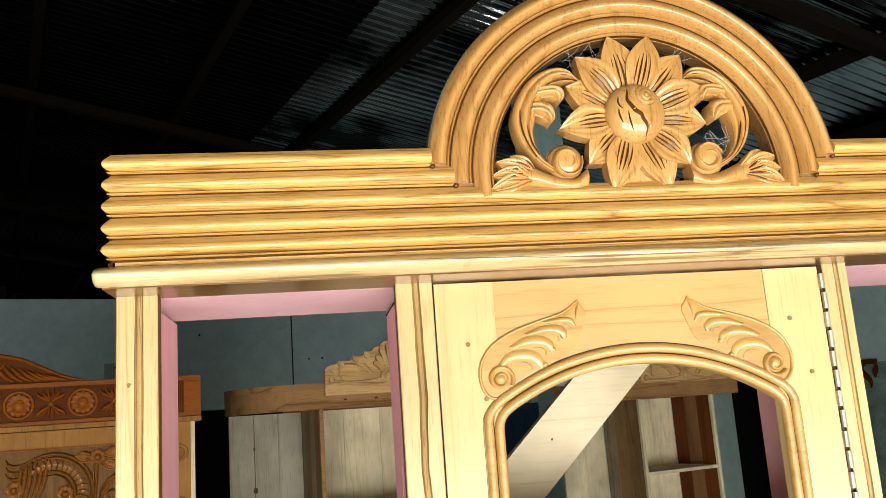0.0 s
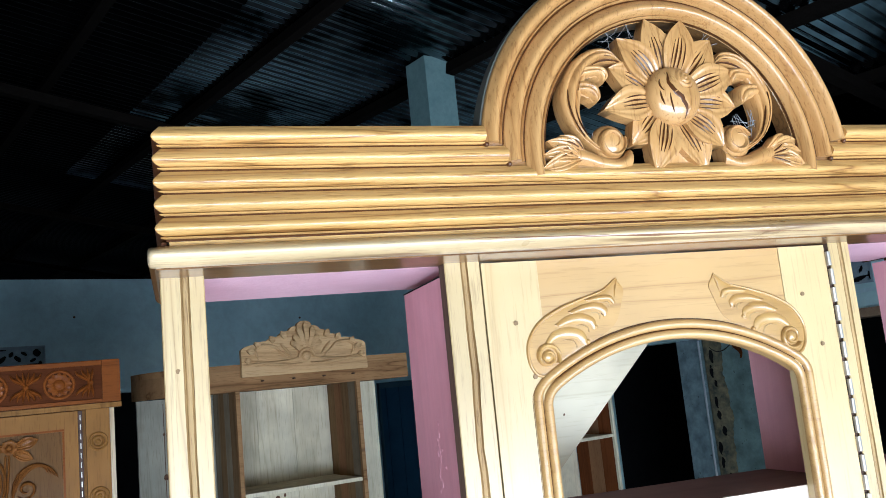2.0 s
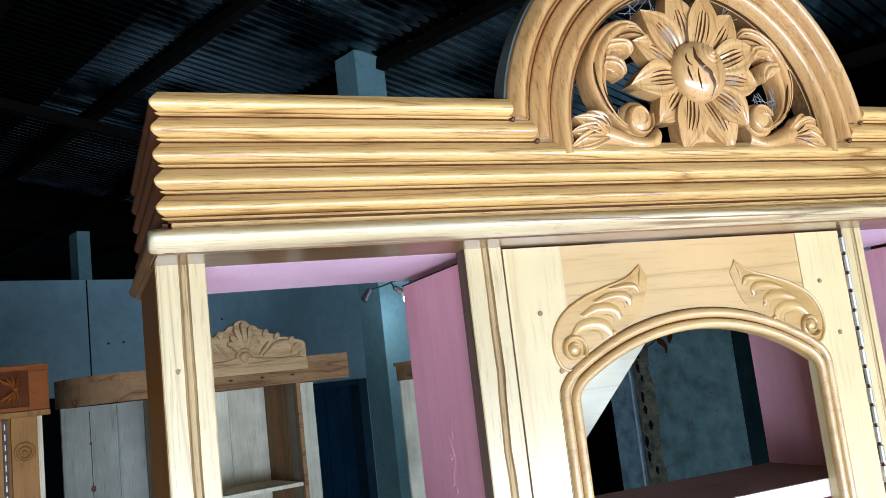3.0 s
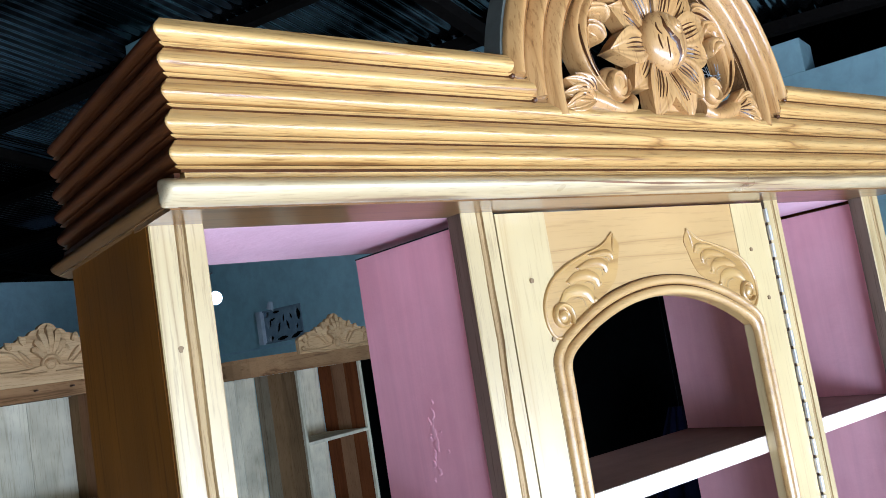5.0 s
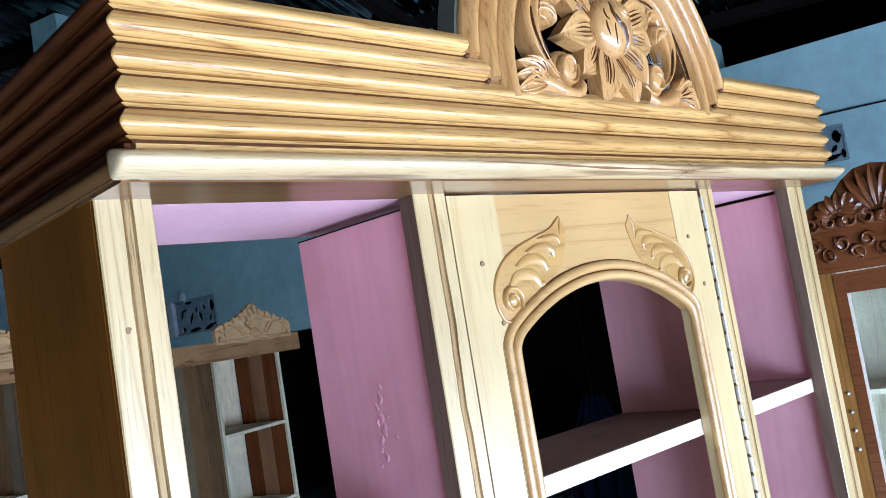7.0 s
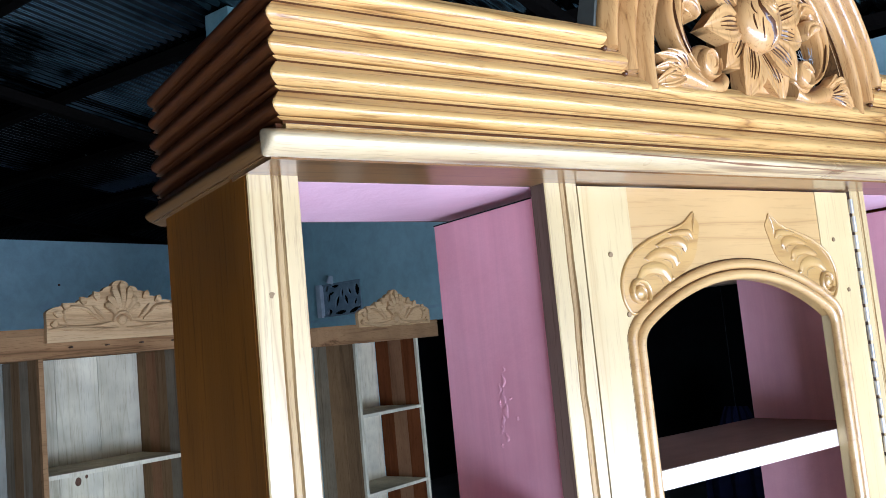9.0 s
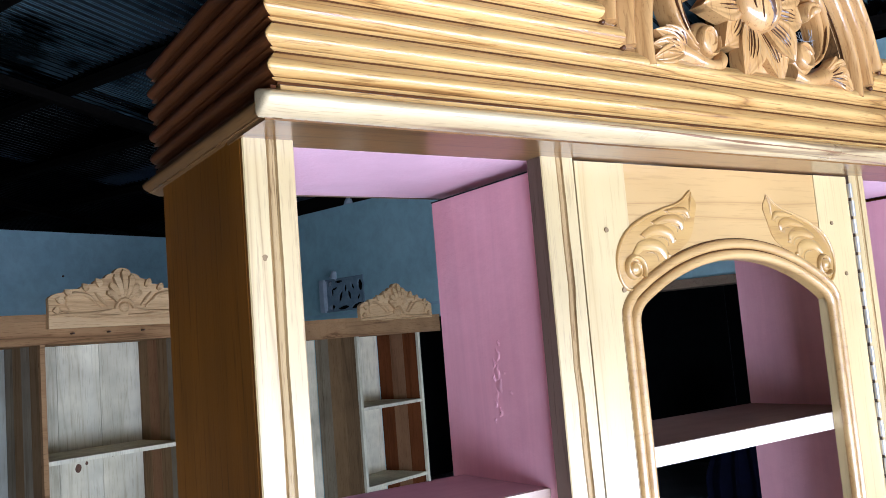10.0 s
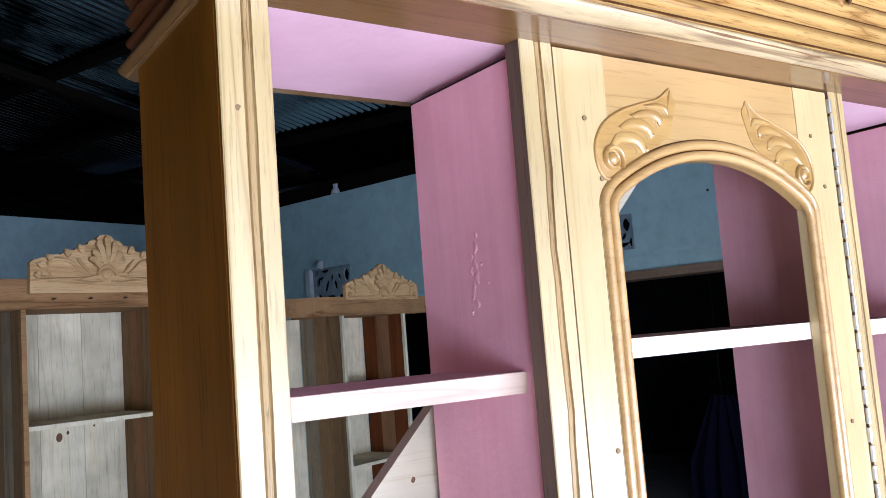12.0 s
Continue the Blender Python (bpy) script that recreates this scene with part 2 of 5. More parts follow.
pink_top = painted("mauve_pink_paint_flat", (0.70, 0.455, 0.505), (0.62, 0.385, 0.43), 0.45, 9, 0.5, bump_scale=70)
shelf_paint = painted("dusty_brown_pink_paint", (0.28, 0.185, 0.15), (0.22, 0.14, 0.115), 0.85, 8, 0.25, streak=(0.06, 1, 1))
wall_paint = painted("blue_grey_limewash", (0.58, 0.76, 0.79), (0.47, 0.645, 0.685), 0.85, 1.6, 0.5, bump_scale=26, bump_distance=0.006, mottle=0.45)
wall_pale = painted("pale_green_limewash", (0.56, 0.765, 0.765), (0.46, 0.645, 0.65), 0.85, 1.3, 0.5, bump_scale=26, bump_distance=0.006, mottle=0.45)
pillar_paint = painted("pale_green_column_paint", (0.30, 0.45, 0.43), (0.23, 0.36, 0.35), 0.8, 5, 0.5, bump_scale=30, bump_distance=0.005, mottle=0.45)
pier_skin = painted("darker_grey_green_facing", (0.28, 0.405, 0.385), (0.14, 0.20, 0.18), 0.85, 4.5, 0.6, spots=(0.06, 0.075, 0.07), bump_scale=26, bump_distance=0.006, mottle=0.45)
peeling = painted("peeling_plaster_edge", (0.32, 0.275, 0.155), (0.085, 0.098, 0.076), 0.85, 14, 0.8, spots=(0.03, 0.03, 0.03), bump_scale=30, bump_distance=0.01)
blue_grey = painted("flaking_blue_grey_paint", (0.34, 0.46, 0.49), (0.16, 0.22, 0.235), 0.8, 9, 0.5, spots=(0.05, 0.06, 0.06), bump_scale=35, bump_distance=0.004)
blue_door = painted("deep_blue_door_paint", (0.030, 0.085, 0.155), (0.020, 0.055, 0.110), 0.5, 5, 0.3)
blue_frame = painted("grey_blue_frame_paint", (0.06, 0.11, 0.15), (0.04, 0.08, 0.11), 0.55, 7, 0.3)
dark_teal = painted("dark_teal_reveal_shade_and_joint", (0.028, 0.050, 0.050), (0.016, 0.030, 0.031), 0.8, 6, 0.4, spec=0.05)
floor_mat = painted("worn_cement_floor", (0.48, 0.45, 0.41), (0.36, 0.34, 0.31), 0.8, 2.2, 0.5, bump_scale=40, bump_distance=0.004)
street_mat = painted("dusty_street_ground", (0.34, 0.29, 0.23), (0.24, 0.20, 0.16), 0.9, 1.5, 0.6, bump_scale=20, bump_distance=0.01)
# near-black for the added enclosure, so that little light bounces back
shed_wall = painted("near_black_added_wall", (0.016, 0.016, 0.015), (0.009, 0.009, 0.009), 0.95, 1.5, 0.5, spec=0.03)
# timber colour taken near black to keep the roof in shade
beam_mat = wood("near_black_roof_timber", (0.012, 0.010, 0.008), (0.009, 0.007, 0.006), (0.006, 0.005, 0.004), "x", 0.9, 0.0, 0.6, 0.5, vary=0.2, spec=0.02)
lintel_mat = wood("door_lintel_timber", (0.40, 0.27, 0.16), (0.33, 0.21, 0.12), (0.2, 0.11, 0.06), "x", 0.7, 0.0, 0.6, 0.5)
white_paint = painted("white_grille_paint", (0.75, 0.78, 0.80), (0.52, 0.57, 0.60), 0.6, 12, 0.3)
grille_blue = painted("dusty_blue_grille_paint", (0.36, 0.44, 0.47), (0.22, 0.29, 0.33), 0.7, 14, 0.3)
# near-black put in for the shade inside rooms, vents, joints and holes
cavity_black = painted("dark_cavity", (0.012, 0.013, 0.014), (0.008, 0.008, 0.009), 0.95, 6, 0.2)
cloth_blue = painted("navy_cloth", (0.004, 0.0045, 0.022), (0.0025, 0.003, 0.013), 0.9, 9, 0.4)
shelf_pale = painted("worn_pale_pink_paint", (0.52, 0.34, 0.35), (0.44, 0.28, 0.29), 0.7, 9, 0.25, streak=(0.06, 1, 1))
# pooled varnish, also put in as the shade of grooves and cuts
pooled = painted("pooled_varnish_and_groove_shade", (0.085, 0.032, 0.008), (0.05, 0.018, 0.005), 0.3, 60, 0.1, coat=0.3)
streak_dark = wood("dark_heartwood", (0.24, 0.115, 0.045), (0.15, 0.065, 0.024), (0.06, 0.024, 0.010), "x", 0.3, 0.9, 1.6, 0.5, line=0.2, coat_rough=0.14, fold_n=6, fig=0.8)
knot_mat = painted("dark_knot_wood", (0.16, 0.085, 0.045), (0.06, 0.03, 0.018), 0.7, 90, 0.3)
peg_mat = painted("dark_dowel_end_grain", (0.23, 0.15, 0.07), (0.14, 0.09, 0.045), 0.6, 120, 0.3)
nail_mat = painted("rusty_nail", (0.10, 0.055, 0.035), (0.05, 0.03, 0.02), 0.55, 90, 0.3)
cable_mat = painted("black_cable", (0.02, 0.02, 0.02), (0.012, 0.012, 0.012), 0.5, 20, 0.1)
holder_mat = painted("dusty_bakelite", (0.10, 0.085, 0.07), (0.05, 0.045, 0.04), 0.5, 30, 0.2)
string_mat = painted("cobweb_fibre", (0.30, 0.30, 0.28), (0.2, 0.2, 0.19), 0.9, 30, 0.1)


def metal(name, col, rough, second=None, scale=7.0, lo=0.35, hi=0.62):
    m, nt, p = mat_base(name)
    tc = nt.nodes.new("ShaderNodeTexCoord")
    n = noise_tex(nt, scale, tc.outputs["Object"], 4.0, 0.55)
    cr = ramp(nt, [(lo, second or tuple(c * 0.5 for c in col)), (hi, col)])
    nt.links.new(n.outputs[0], cr.inputs[0])
    nt.links.new(cr.outputs[0], p.inputs["Base Color"])
    p.inputs["Metallic"].default_value = 1.0
    rr = nt.nodes.new("ShaderNodeMapRange")
    rr.inputs["To Min"].default_value, rr.inputs["To Max"].default_value = rough + 0.15, rough - 0.05
    nt.links.new(n.outputs[0], rr.inputs["Value"])
    nt.links.new(rr.outputs[0], p.inputs["Roughness"])
    return m


steel = metal("hinge_steel", (0.74, 0.69, 0.60), 0.48)
# bright patchy iron where the roof glints; the next one is its shaded copy
tin = metal("galvanised_corrugated_iron", (0.50, 0.55, 0.60), 0.10, (0.012, 0.017, 0.019), 0.9, 0.40, 0.58)
tin_dark = metal("near_black_corrugated_iron", (0.008, 0.008, 0.0085), 0.50, (0.003, 0.003, 0.003), 1.6)

glass, gnt, gp = mat_base("showcase_glass")
gp.inputs["Transmission Weight"].default_value = 1.0
gp.inputs["Roughness"].default_value = 0.02
gp.inputs["IOR"].default_value = 1.45
gp.inputs["Base Color"].default_value = (0.85, 0.93, 0.90, 1)

bulb_glow, bnt, bp_ = mat_base("lit_bulb_glass")
bp_.inputs["Base Color"].default_value = (0.9, 0.9, 0.88, 1)
bp_.inputs["Emission Color"].default_value = (1.0, 0.97, 0.92, 1)
bp_.inputs["Emission Strength"].default_value = 9.0


# ---- building helpers ----
ORG = {}


def thing(name, m, label, category, group="", kind=""):
    ob = new(name)
    ob.empty_display_size = 0.1
    ob.matrix_world = m
    ORG[ob.name] = m
    return tagged(ob, label, category, group, kind)


def part(name, bm, material, parent, label="", smooth=False, local=False, bevel=0.0):
    """Links a bmesh as one mesh under a thing or a part. Coordinates are the world's unless local."""
    if bevel:
        bmesh.ops.bevel(bm, geom=[e for e in bm.edges if len(e.link_faces) == 2 and e.calc_face_angle() > 0.6], offset=bevel, segments=2, affect="EDGES", profile=0.6)
    me = bpy.data.meshes.new(name)
    bmesh.ops.recalc_face_normals(bm, faces=bm.faces)
    root = parent
    while root is not None and root.parent is not None:
        root = root.parent
    if root is not None and not local and root.name in ORG:
        bm.transform(ORG[root.name].inverted())
    bm.to_mesh(me)
    bm.free()
    me.materials.append(material)
    if smooth:
        for f in me.polygons:
            f.use_smooth = True
        me.set_sharp_from_angle(angle=radians(48))
    ob = new(name, me)
    ob.parent = parent
    if label:
        ob["label"] = label
    return ob


def solid(name, bm, material, label, category="", kind="structure", bevel=0.0, smooth=False, group=""):
    ob = part(name, bm, material, None, "", smooth, True, bevel)
    return tagged(ob, label, category, group, kind)


def box(x0, x1, y0, y1, z0, z1, bm=None):
    bm = bm or bmesh.new()
    vs = [bm.verts.new((x, y, z)) for z in (z0, z1) for y in (y0, y1) for x in (x0, x1)]
    for f in ((0, 2, 3, 1), (4, 5, 7, 6), (0, 1, 5, 4), (2, 6, 7, 3), (0, 4, 6, 2), (1, 3, 7, 5)):
        bm.faces.new([vs[i] for i in f])
    return bm


def loft(rings, closed=True, caps=True, bm=None):
    """Skin over rings of equally many points."""
    bm = bm or bmesh.new()
    rows = [[bm.verts.new(p) for p in r] for r in rings]
    n = len(rows[0])
    for a, b in zip(rows, rows[1:]):
        for i in range(n if closed else n - 1):
            j = (i + 1) % n
            bm.faces.new((a[i], a[j], b[j], b[i]))
    if caps and closed:
        bm.faces.new(rows[0][::-1])
        bm.faces.new(rows[-1])
    return bm


def cyl(p, q, r, n=12, r2=None, bm=None):
    p, q = Vector(p), Vector(q)
    d = (q - p).normalized()
    a = d.orthogonal().normalized()
    b = d.cross(a)
    ring = lambda c, s: [c + s * (math.cos(2 * math.pi * k / n) * a + math.sin(2 * math.pi * k / n) * b) for k in range(n)]
    return loft([ring(p, r), ring(q, r if r2 is None else r2)], bm=bm)


def dome(c, r, depth, n=20, rings=6, bm=None, facing=-1):
    """A low dome on an upright face, bulging towards -y."""
    rows = []
    for k in range(rings + 1):
        a = (math.pi / 2) * k / rings
        rr, dd = r * math.cos(a) + 1e-4, depth * math.sin(a)
        rows.append([(c[0] + rr * math.cos(t), c[1] + facing * dd, c[2] + rr * math.sin(t)) for t in (2 * math.pi * i / n for i in range(n))])
    return loft(rows, bm=bm)


def bez(ctrl, n=24):
    """Points on a Bezier curve of any degree."""
    pts = []
    for k in range(n + 1):
        t = k / n
        cur = [Vector(c) for c in ctrl]
        while len(cur) > 1:
            cur = [a.lerp(b, t) for a, b in zip(cur, cur[1:])]
        pts.append(cur[0])
    return pts


def spiral(c, r0, r1, a0, turns, n=36):
    out = []
    for k in range(n + 1):
        t = k / n
        r = r0 + (r1 - r0) * t
        a = a0 + 2 * math.pi * turns * t
        out.append(Vector((c[0] + r * math.cos(a), c[1] + r * math.sin(a))))
    return out


def ridge(pts, y, width, height, taper=(0.2, 0.15), bm=None, seg=7, back=0.002):
    """A carved rib: a rounded section swept along a curve (x, z) on the plane y, proud towards -y."""
    rows, n = [], len(pts)
    for i, p in enumerate(pts):
        d = (pts[min(i + 1, n - 1)] - pts[max(i - 1, 0)])
        d = d.normalized() if d.length > 1e-9 else Vector((1, 0))
        nrm = Vector((-d.y, d.x))
        t = i / (n - 1)
        k = min(1.0, (taper[0] + (1 - taper[0]) * min(1, t / 0.35)), (taper[1] + (1 - taper[1]) * min(1, (1 - t) / 0.45)))
        w, h = width * k / 2, height * (0.35 + 0.65 * k)
        row = []
        for s in range(seg):
            a = math.pi * s / (seg - 1)
            q = p + nrm * (w * math.cos(a))
            row.append((q.x, y - h * math.sin(a), q.y))
        for s in (1, -1):
            q = p - nrm * (w * s)
            row.append((q.x, y + back, q.y))
        rows.append(row)
    return loft(rows, bm=bm)


def petal(c, y, ang, r0, r1, width, lift=0.012, cup=0.006, tip=0.6, bm=None, nu=9, nv=6, thick=0.006, ribs=True, rib=0.0016, cuts=0):
    """A pointed petal from r0 to r1 at an angle, with a keel, side ribs and a lifted edge; it has a back."""
    bm = bm or bmesh.new()
    ca, sa = math.cos(ang), math.sin(ang)
    front, rear = [], []
    for i in range(nu):
        t = i / (nu - 1)
        r = r0 + (r1 - r0) * t
        half = width / 2 * (0.50 + 0.50 * math.sin(min(1.0, t / tip) * math.pi / 2)) if t < tip else width / 2 * max(0.02, (1 - ((t - tip) / (1 - tip)) ** 1.7))
        a, b = [], []
        for j in range(2 * nv + 1):
            s = (j - nv) / nv
            h = lift * math.sin(math.pi * (0.12 + 0.72 * t)) + cup * (abs(s) ** 1.5) * (1 - t * 0.4)
            if ribs:
                h += rib * math.cos(s * math.pi * 5) * (1 - t) ** 0.7 - 0.0022 * math.exp(-(s / 0.10) ** 2) * (1 - t)
            if cuts:
                near = min(abs(s - q / 3) for q in (-2, -1, 0, 1, 2))
                h -= cuts * math.exp(-(near / 0.045) ** 2) * max(0.0, 1 - t / (0.62 + 0.2 * (1 - abs(s))))
            x, z = c[0] + r * ca - s * half * sa, c[1] + r * sa + s * half * ca
            a.append(bm.verts.new((x, y - h, z)))
            b.append(bm.verts.new((x, y - h + thick, z)))
        front.append(a), rear.append(b)
    m = 2 * nv
    for i in range(nu - 1):
        for j in range(m):
            bm.faces.new((front[i][j], front[i][j + 1], front[i + 1][j + 1], front[i + 1][j]))
            bm.faces.new((rear[i][j], rear[i + 1][j], rear[i + 1][j + 1], rear[i][j + 1]))
        for j in (0, m):
            bm.faces.new((front[i][j], front[i + 1][j], rear[i + 1][j], rear[i][j]))
    for i in (0, nu - 1):
        for j in range(m):
            bm.faces.new((front[i][j], front[i][j + 1], rear[i][j + 1], rear[i][j]))
    return bm


def flow(ctrl, n=8):
    """A smooth curve through control points (x, z)."""
    c = [Vector(p) for p in ctrl]
    c = [2 * c[0] - c[1]] + c + [2 * c[-1] - c[-2]]
    out = []
    for i in range(1, len(c) - 2):
        for k in range(n):
            t = k / n
            a, b, d, e = c[i - 1], c[i], c[i + 1], c[i + 2]
            out.append(0.5 * (2 * b + (d - a) * t + (2 * a - 5 * b + 4 * d - e) * t * t + (3 * b - a - 3 * d + e) * t ** 3))
    return out + [c[-2]]


def leaf_band(edge_a, edge_b, y, bulge=0.012, grooves=3, depth=0.0025, teeth=0, bite=0.0, back=0.010, nv=24, n=8):
    """A carved leaf between two edges: bulging across, grooved along, with scalloped teeth on the first edge."""
    a, b = flow(edge_a, n), flow(edge_b, n)
    m = len(a)
    rows = []
    for i in range(m):
        t = i / (m - 1)
        p, q = a[i], b[min(len(b) - 1, round(t * (len(b) - 1)))]
        if teeth:
            p = p.lerp(q, bite * (1 - abs(math.sin(math.pi * teeth * t)) ** 0.7))
        row = []
        for j in range(nv + 1):
            v = j / nv
            w = p.lerp(q, v)
            h = bulge * math.sin(math.pi * (0.06 + 0.88 * v)) ** 0.6 + depth * (2 * abs(math.sin(math.pi * grooves * (v + 0.10 * math.sin(3 * t)))) ** 0.55 - 1)
            h *= 0.55 + 0.45 * math.sin(math.pi * min(1.0, 0.15 + t * 0.9)) ** 0.5
            row.append((w.x, y - h, w.y))
        row += [(q.x, y + back, q.y), (p.x, y + back, p.y)]
        rows.append(row)
    return loft(rows)


def grooved_post(x0, x1, y0, y1, z0, z1, seed=0, sway=0.0):
    """An upright whose face has two flats and, between them, a hand-cut groove with a thin bead that wanders a little."""
    w = x1 - x0
    rnd = random.Random(seed)
    ph = [rnd.uniform(0, 6.28) for _ in range(4)]
    rings = []
    n = 70 if sway else 26
    for i in range(n + 1):
        z = z0 + (z1 - z0) * i / n
        o = sway * (0.5 * math.sin(z * 23 + ph[0]) + 0.3 * math.sin(z * 51 + ph[1]) + 0.2 * math.sin(z * 97 + ph[2]))
        b = 0.006 * math.sin(z * 31 + ph[3])
        face = [(0, 0.0012), (0.025, 0), (0.435 + o + b, 0), (0.455 + o + b, 0.0020), (0.475 + o, 0.0034), (0.500 + o, 0.0014), (0.530 + o, 0.0011), (0.600 + o, 0.0011), (0.622 + o, 0.0032), (0.640 + o - b, 0.0018), (0.655 + o - b, 0), (0.975, 0), (1, 0.0012)]
        rings.append([(x0 + u * w, y0 + d, z) for u, d in face] + [(x1, y1, z), (x0, y1, z)])
    return loft(rings)


# ---- structure ----
CORNER = (2.05, 6.5)
FAR = 1.65
HUB = Vector((-0.40, 0.32, 1.86))
GROW = Matrix.Translation(HUB) @ Matrix.Scale(FAR, 4) @ Matrix.Translation(-HUB)
BACK = GROW @ pose(CORNER[0], CORNER[1], 0, 0, 0, 19)
RIGHT = GROW @ pose(CORNER[0], CORNER[1], 0, 0, 0, -75)
WALL_TOP = 2.80
FOOT = HUB.z - HUB.z / FAR


def wall_blocks(m, s0, s1, top, openings, thick=0.2):
    """A wall along the frame's x, with openings (from, to, sill, head) through it."""
    bm = bmesh.new()
    cuts = sorted({s0, s1, *[o[0] for o in openings], *[o[1] for o in openings]})
    for a, b in zip(cuts, cuts[1:]):
        mid = (a + b) / 2
        holes = sorted([(o[2], o[3]) for o in openings if o[0] < mid < o[1]])
        z = FOOT
        for lo, hi in holes:
            if lo > z:
                box(a, b, 0, thick, z, lo, bm)
            z = hi
        box(a, b, 0, thick, z, top, bm)
    bmesh.ops.remove_doubles(bm, verts=bm.verts, dist=1e-5)
    bm.transform(m)
    return bm


VENTS_RIGHT = [(0.62, 1.05, 2.10, 2.33), (2.80, 3.18, 2.165, 2.35), (4.58, 4.90, 2.30, 2.455)]
VENT_BACK = (-3.59, -3.21, 2.19, 2.315)
DOORWAYS_RIGHT = [(1.10, 1.94, FOOT, 2.0), (2.78, 4.0, FOOT, 2.046)]
BLUE_DOOR = (-1.05, -0.60, FOOT, 1.94)
DARK_DOORWAY = (-3.25, -2.25, FOOT, 2.02)

solid("wall_back", wall_blocks(BACK, -8.6, 0.2, WALL_TOP - 0.11, [DARK_DOORWAY, BLUE_DOOR, VENT_BACK]), wall_paint, "blue-grey limewashed partition wall with stained plaster", "wall")
solid("wall_right", wall_blocks(RIGHT, 0.0, 7.2, WALL_TOP + 0.03, DOORWAYS_RIGHT + VENTS_RIGHT), wall_pale, "pale blue-green limewashed masonry wall with dark doorways", "wall")

bm = box(-14, 16, -1.6, 26, -0.2, 0.0)
solid("floor", bm, floor_mat, "worn grey cement workshop floor", "floor")
bm = box(-60, 60, -80, -1.6, -0.25, -0.05)
solid("ground", bm, street_mat, "dusty sunlit street outside the shopfront", "ground")

bm = box(-10, -1.9, -1.8, -1.6, 0, 5.2)
box(3.0, 14, -1.8, -1.6, 0, 5.2, bm)
box(-1.9, 3.0, -1.8, -1.6, 2.45, 5.2, bm)
solid("wall_front", bm, shed_wall, "near-black front wall added round a wide open shopfront", "wall")
# enclosing walls added out of view; far one low so sky reaches the roof
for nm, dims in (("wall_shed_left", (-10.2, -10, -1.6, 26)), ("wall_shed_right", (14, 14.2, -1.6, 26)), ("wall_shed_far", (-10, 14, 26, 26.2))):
    solid(nm, box(*dims, 0, 0.9 if nm == "wall_shed_far" else 7.2), shed_wall, "near-black enclosing wall added to keep stray light out", "wall")


def corrugated(u0, u1, v0, v1, pitch=0.100, amp=0.010, steps=8):
    n = int((v1 - v0) / pitch * steps)
    bm = bmesh.new()
    rows = []
    for i in range(n + 1):
        v = v0 + (v1 - v0) * i / n
        z = amp * math.sin(2 * math.pi * (v - v0) / pitch)
        rows.append([bm.verts.new((u, v, z)) for u in (u0, u1)])
    for a, b in zip(rows, rows[1:]):
        bm.faces.new((a[0], a[1], b[1], b[0]))
    return bm


ROOF = pose(0.4, 3.0, 4.72, 2.5, 9, 18.7)
bm = bmesh.new()
rnd = random.Random(21)
for k in range(16):
    for j in range(11):
        sheet = corrugated(-15.1 + 2.0 * k, -13.02 + 2.0 * k, -6.6 + 3.0 * j, -3.5 + 3.0 * j)
        sheet.transform(pose(0, 0, 0.002 * (k % 2)))
        me = bpy.data.meshes.new("tmp")
        # 1 picks the near-black iron, for sheets that lie in shade
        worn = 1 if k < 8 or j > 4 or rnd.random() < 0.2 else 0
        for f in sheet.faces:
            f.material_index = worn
        sheet.to_mesh(me)
        sheet.free()
        bm.from_mesh(me)
        bpy.data.meshes.remove(me)
bm.transform(ROOF)
ob = solid("ceiling", bm, tin, "corrugated iron roof sheets, near-black where unlit, on dark timbers", "roof", smooth=True)
ob.data.materials.append(tin_dark)
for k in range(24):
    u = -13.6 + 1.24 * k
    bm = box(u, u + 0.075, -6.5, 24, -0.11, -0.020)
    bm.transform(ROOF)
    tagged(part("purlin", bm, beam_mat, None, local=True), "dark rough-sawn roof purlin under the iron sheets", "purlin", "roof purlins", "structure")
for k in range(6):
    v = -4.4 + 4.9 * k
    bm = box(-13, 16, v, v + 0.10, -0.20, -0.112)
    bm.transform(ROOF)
    tagged(part("rafter", bm, beam_mat, None, local=True), "near-black roof rafter under the purlins", "rafter", "roof rafters", "structure")

# block left standing on the wall's top
bm = box(4.30, 4.435, 0.0, 0.2, WALL_TOP + 0.032, WALL_TOP + 0.185)
bm.transform(RIGHT)
solid("wall_block", bm, wall_pale, "limewashed masonry block left standing on the wall", "wall", bevel=0.006)
# timber plate on the wall, lintels, bands and the corner pillar
bm = box(0.2, 2.9, 0.02, 0.16, WALL_TOP + 0.032, WALL_TOP + 0.14)
bm.transform(RIGHT)
solid("wall_plate", bm, beam_mat, "dark timber plate lying on the wall", "beam")
bm = box(-0.28, 0.0, -0.26, 0.0, 0, 4.45)
bm.transform(pose(1.755, 6.18, 0, 0, 0, 19) @ pose(0.27, 0.26, 0))
tagged(solid("pillar", bm, pillar_paint, "pale blue-green plastered concrete corner column", "column", bevel=0.012), kind="structure")
bm = box(-2.476, -2.468, -0.0030, -0.0004, 2.107, WALL_TOP - 0.112)
bm.transform(BACK)
solid("wall_joint", bm, dark_teal, "dark open joint in the limewashed plaster", "joint")
bm = box(-2.51, -2.435, 0.004, 0.14, WALL_TOP - 0.1098, 2.985)
bm.transform(BACK)
solid("pilaster", bm, pillar_paint, "blue-grey plastered stub standing on the wall", "column", bevel=0.006)
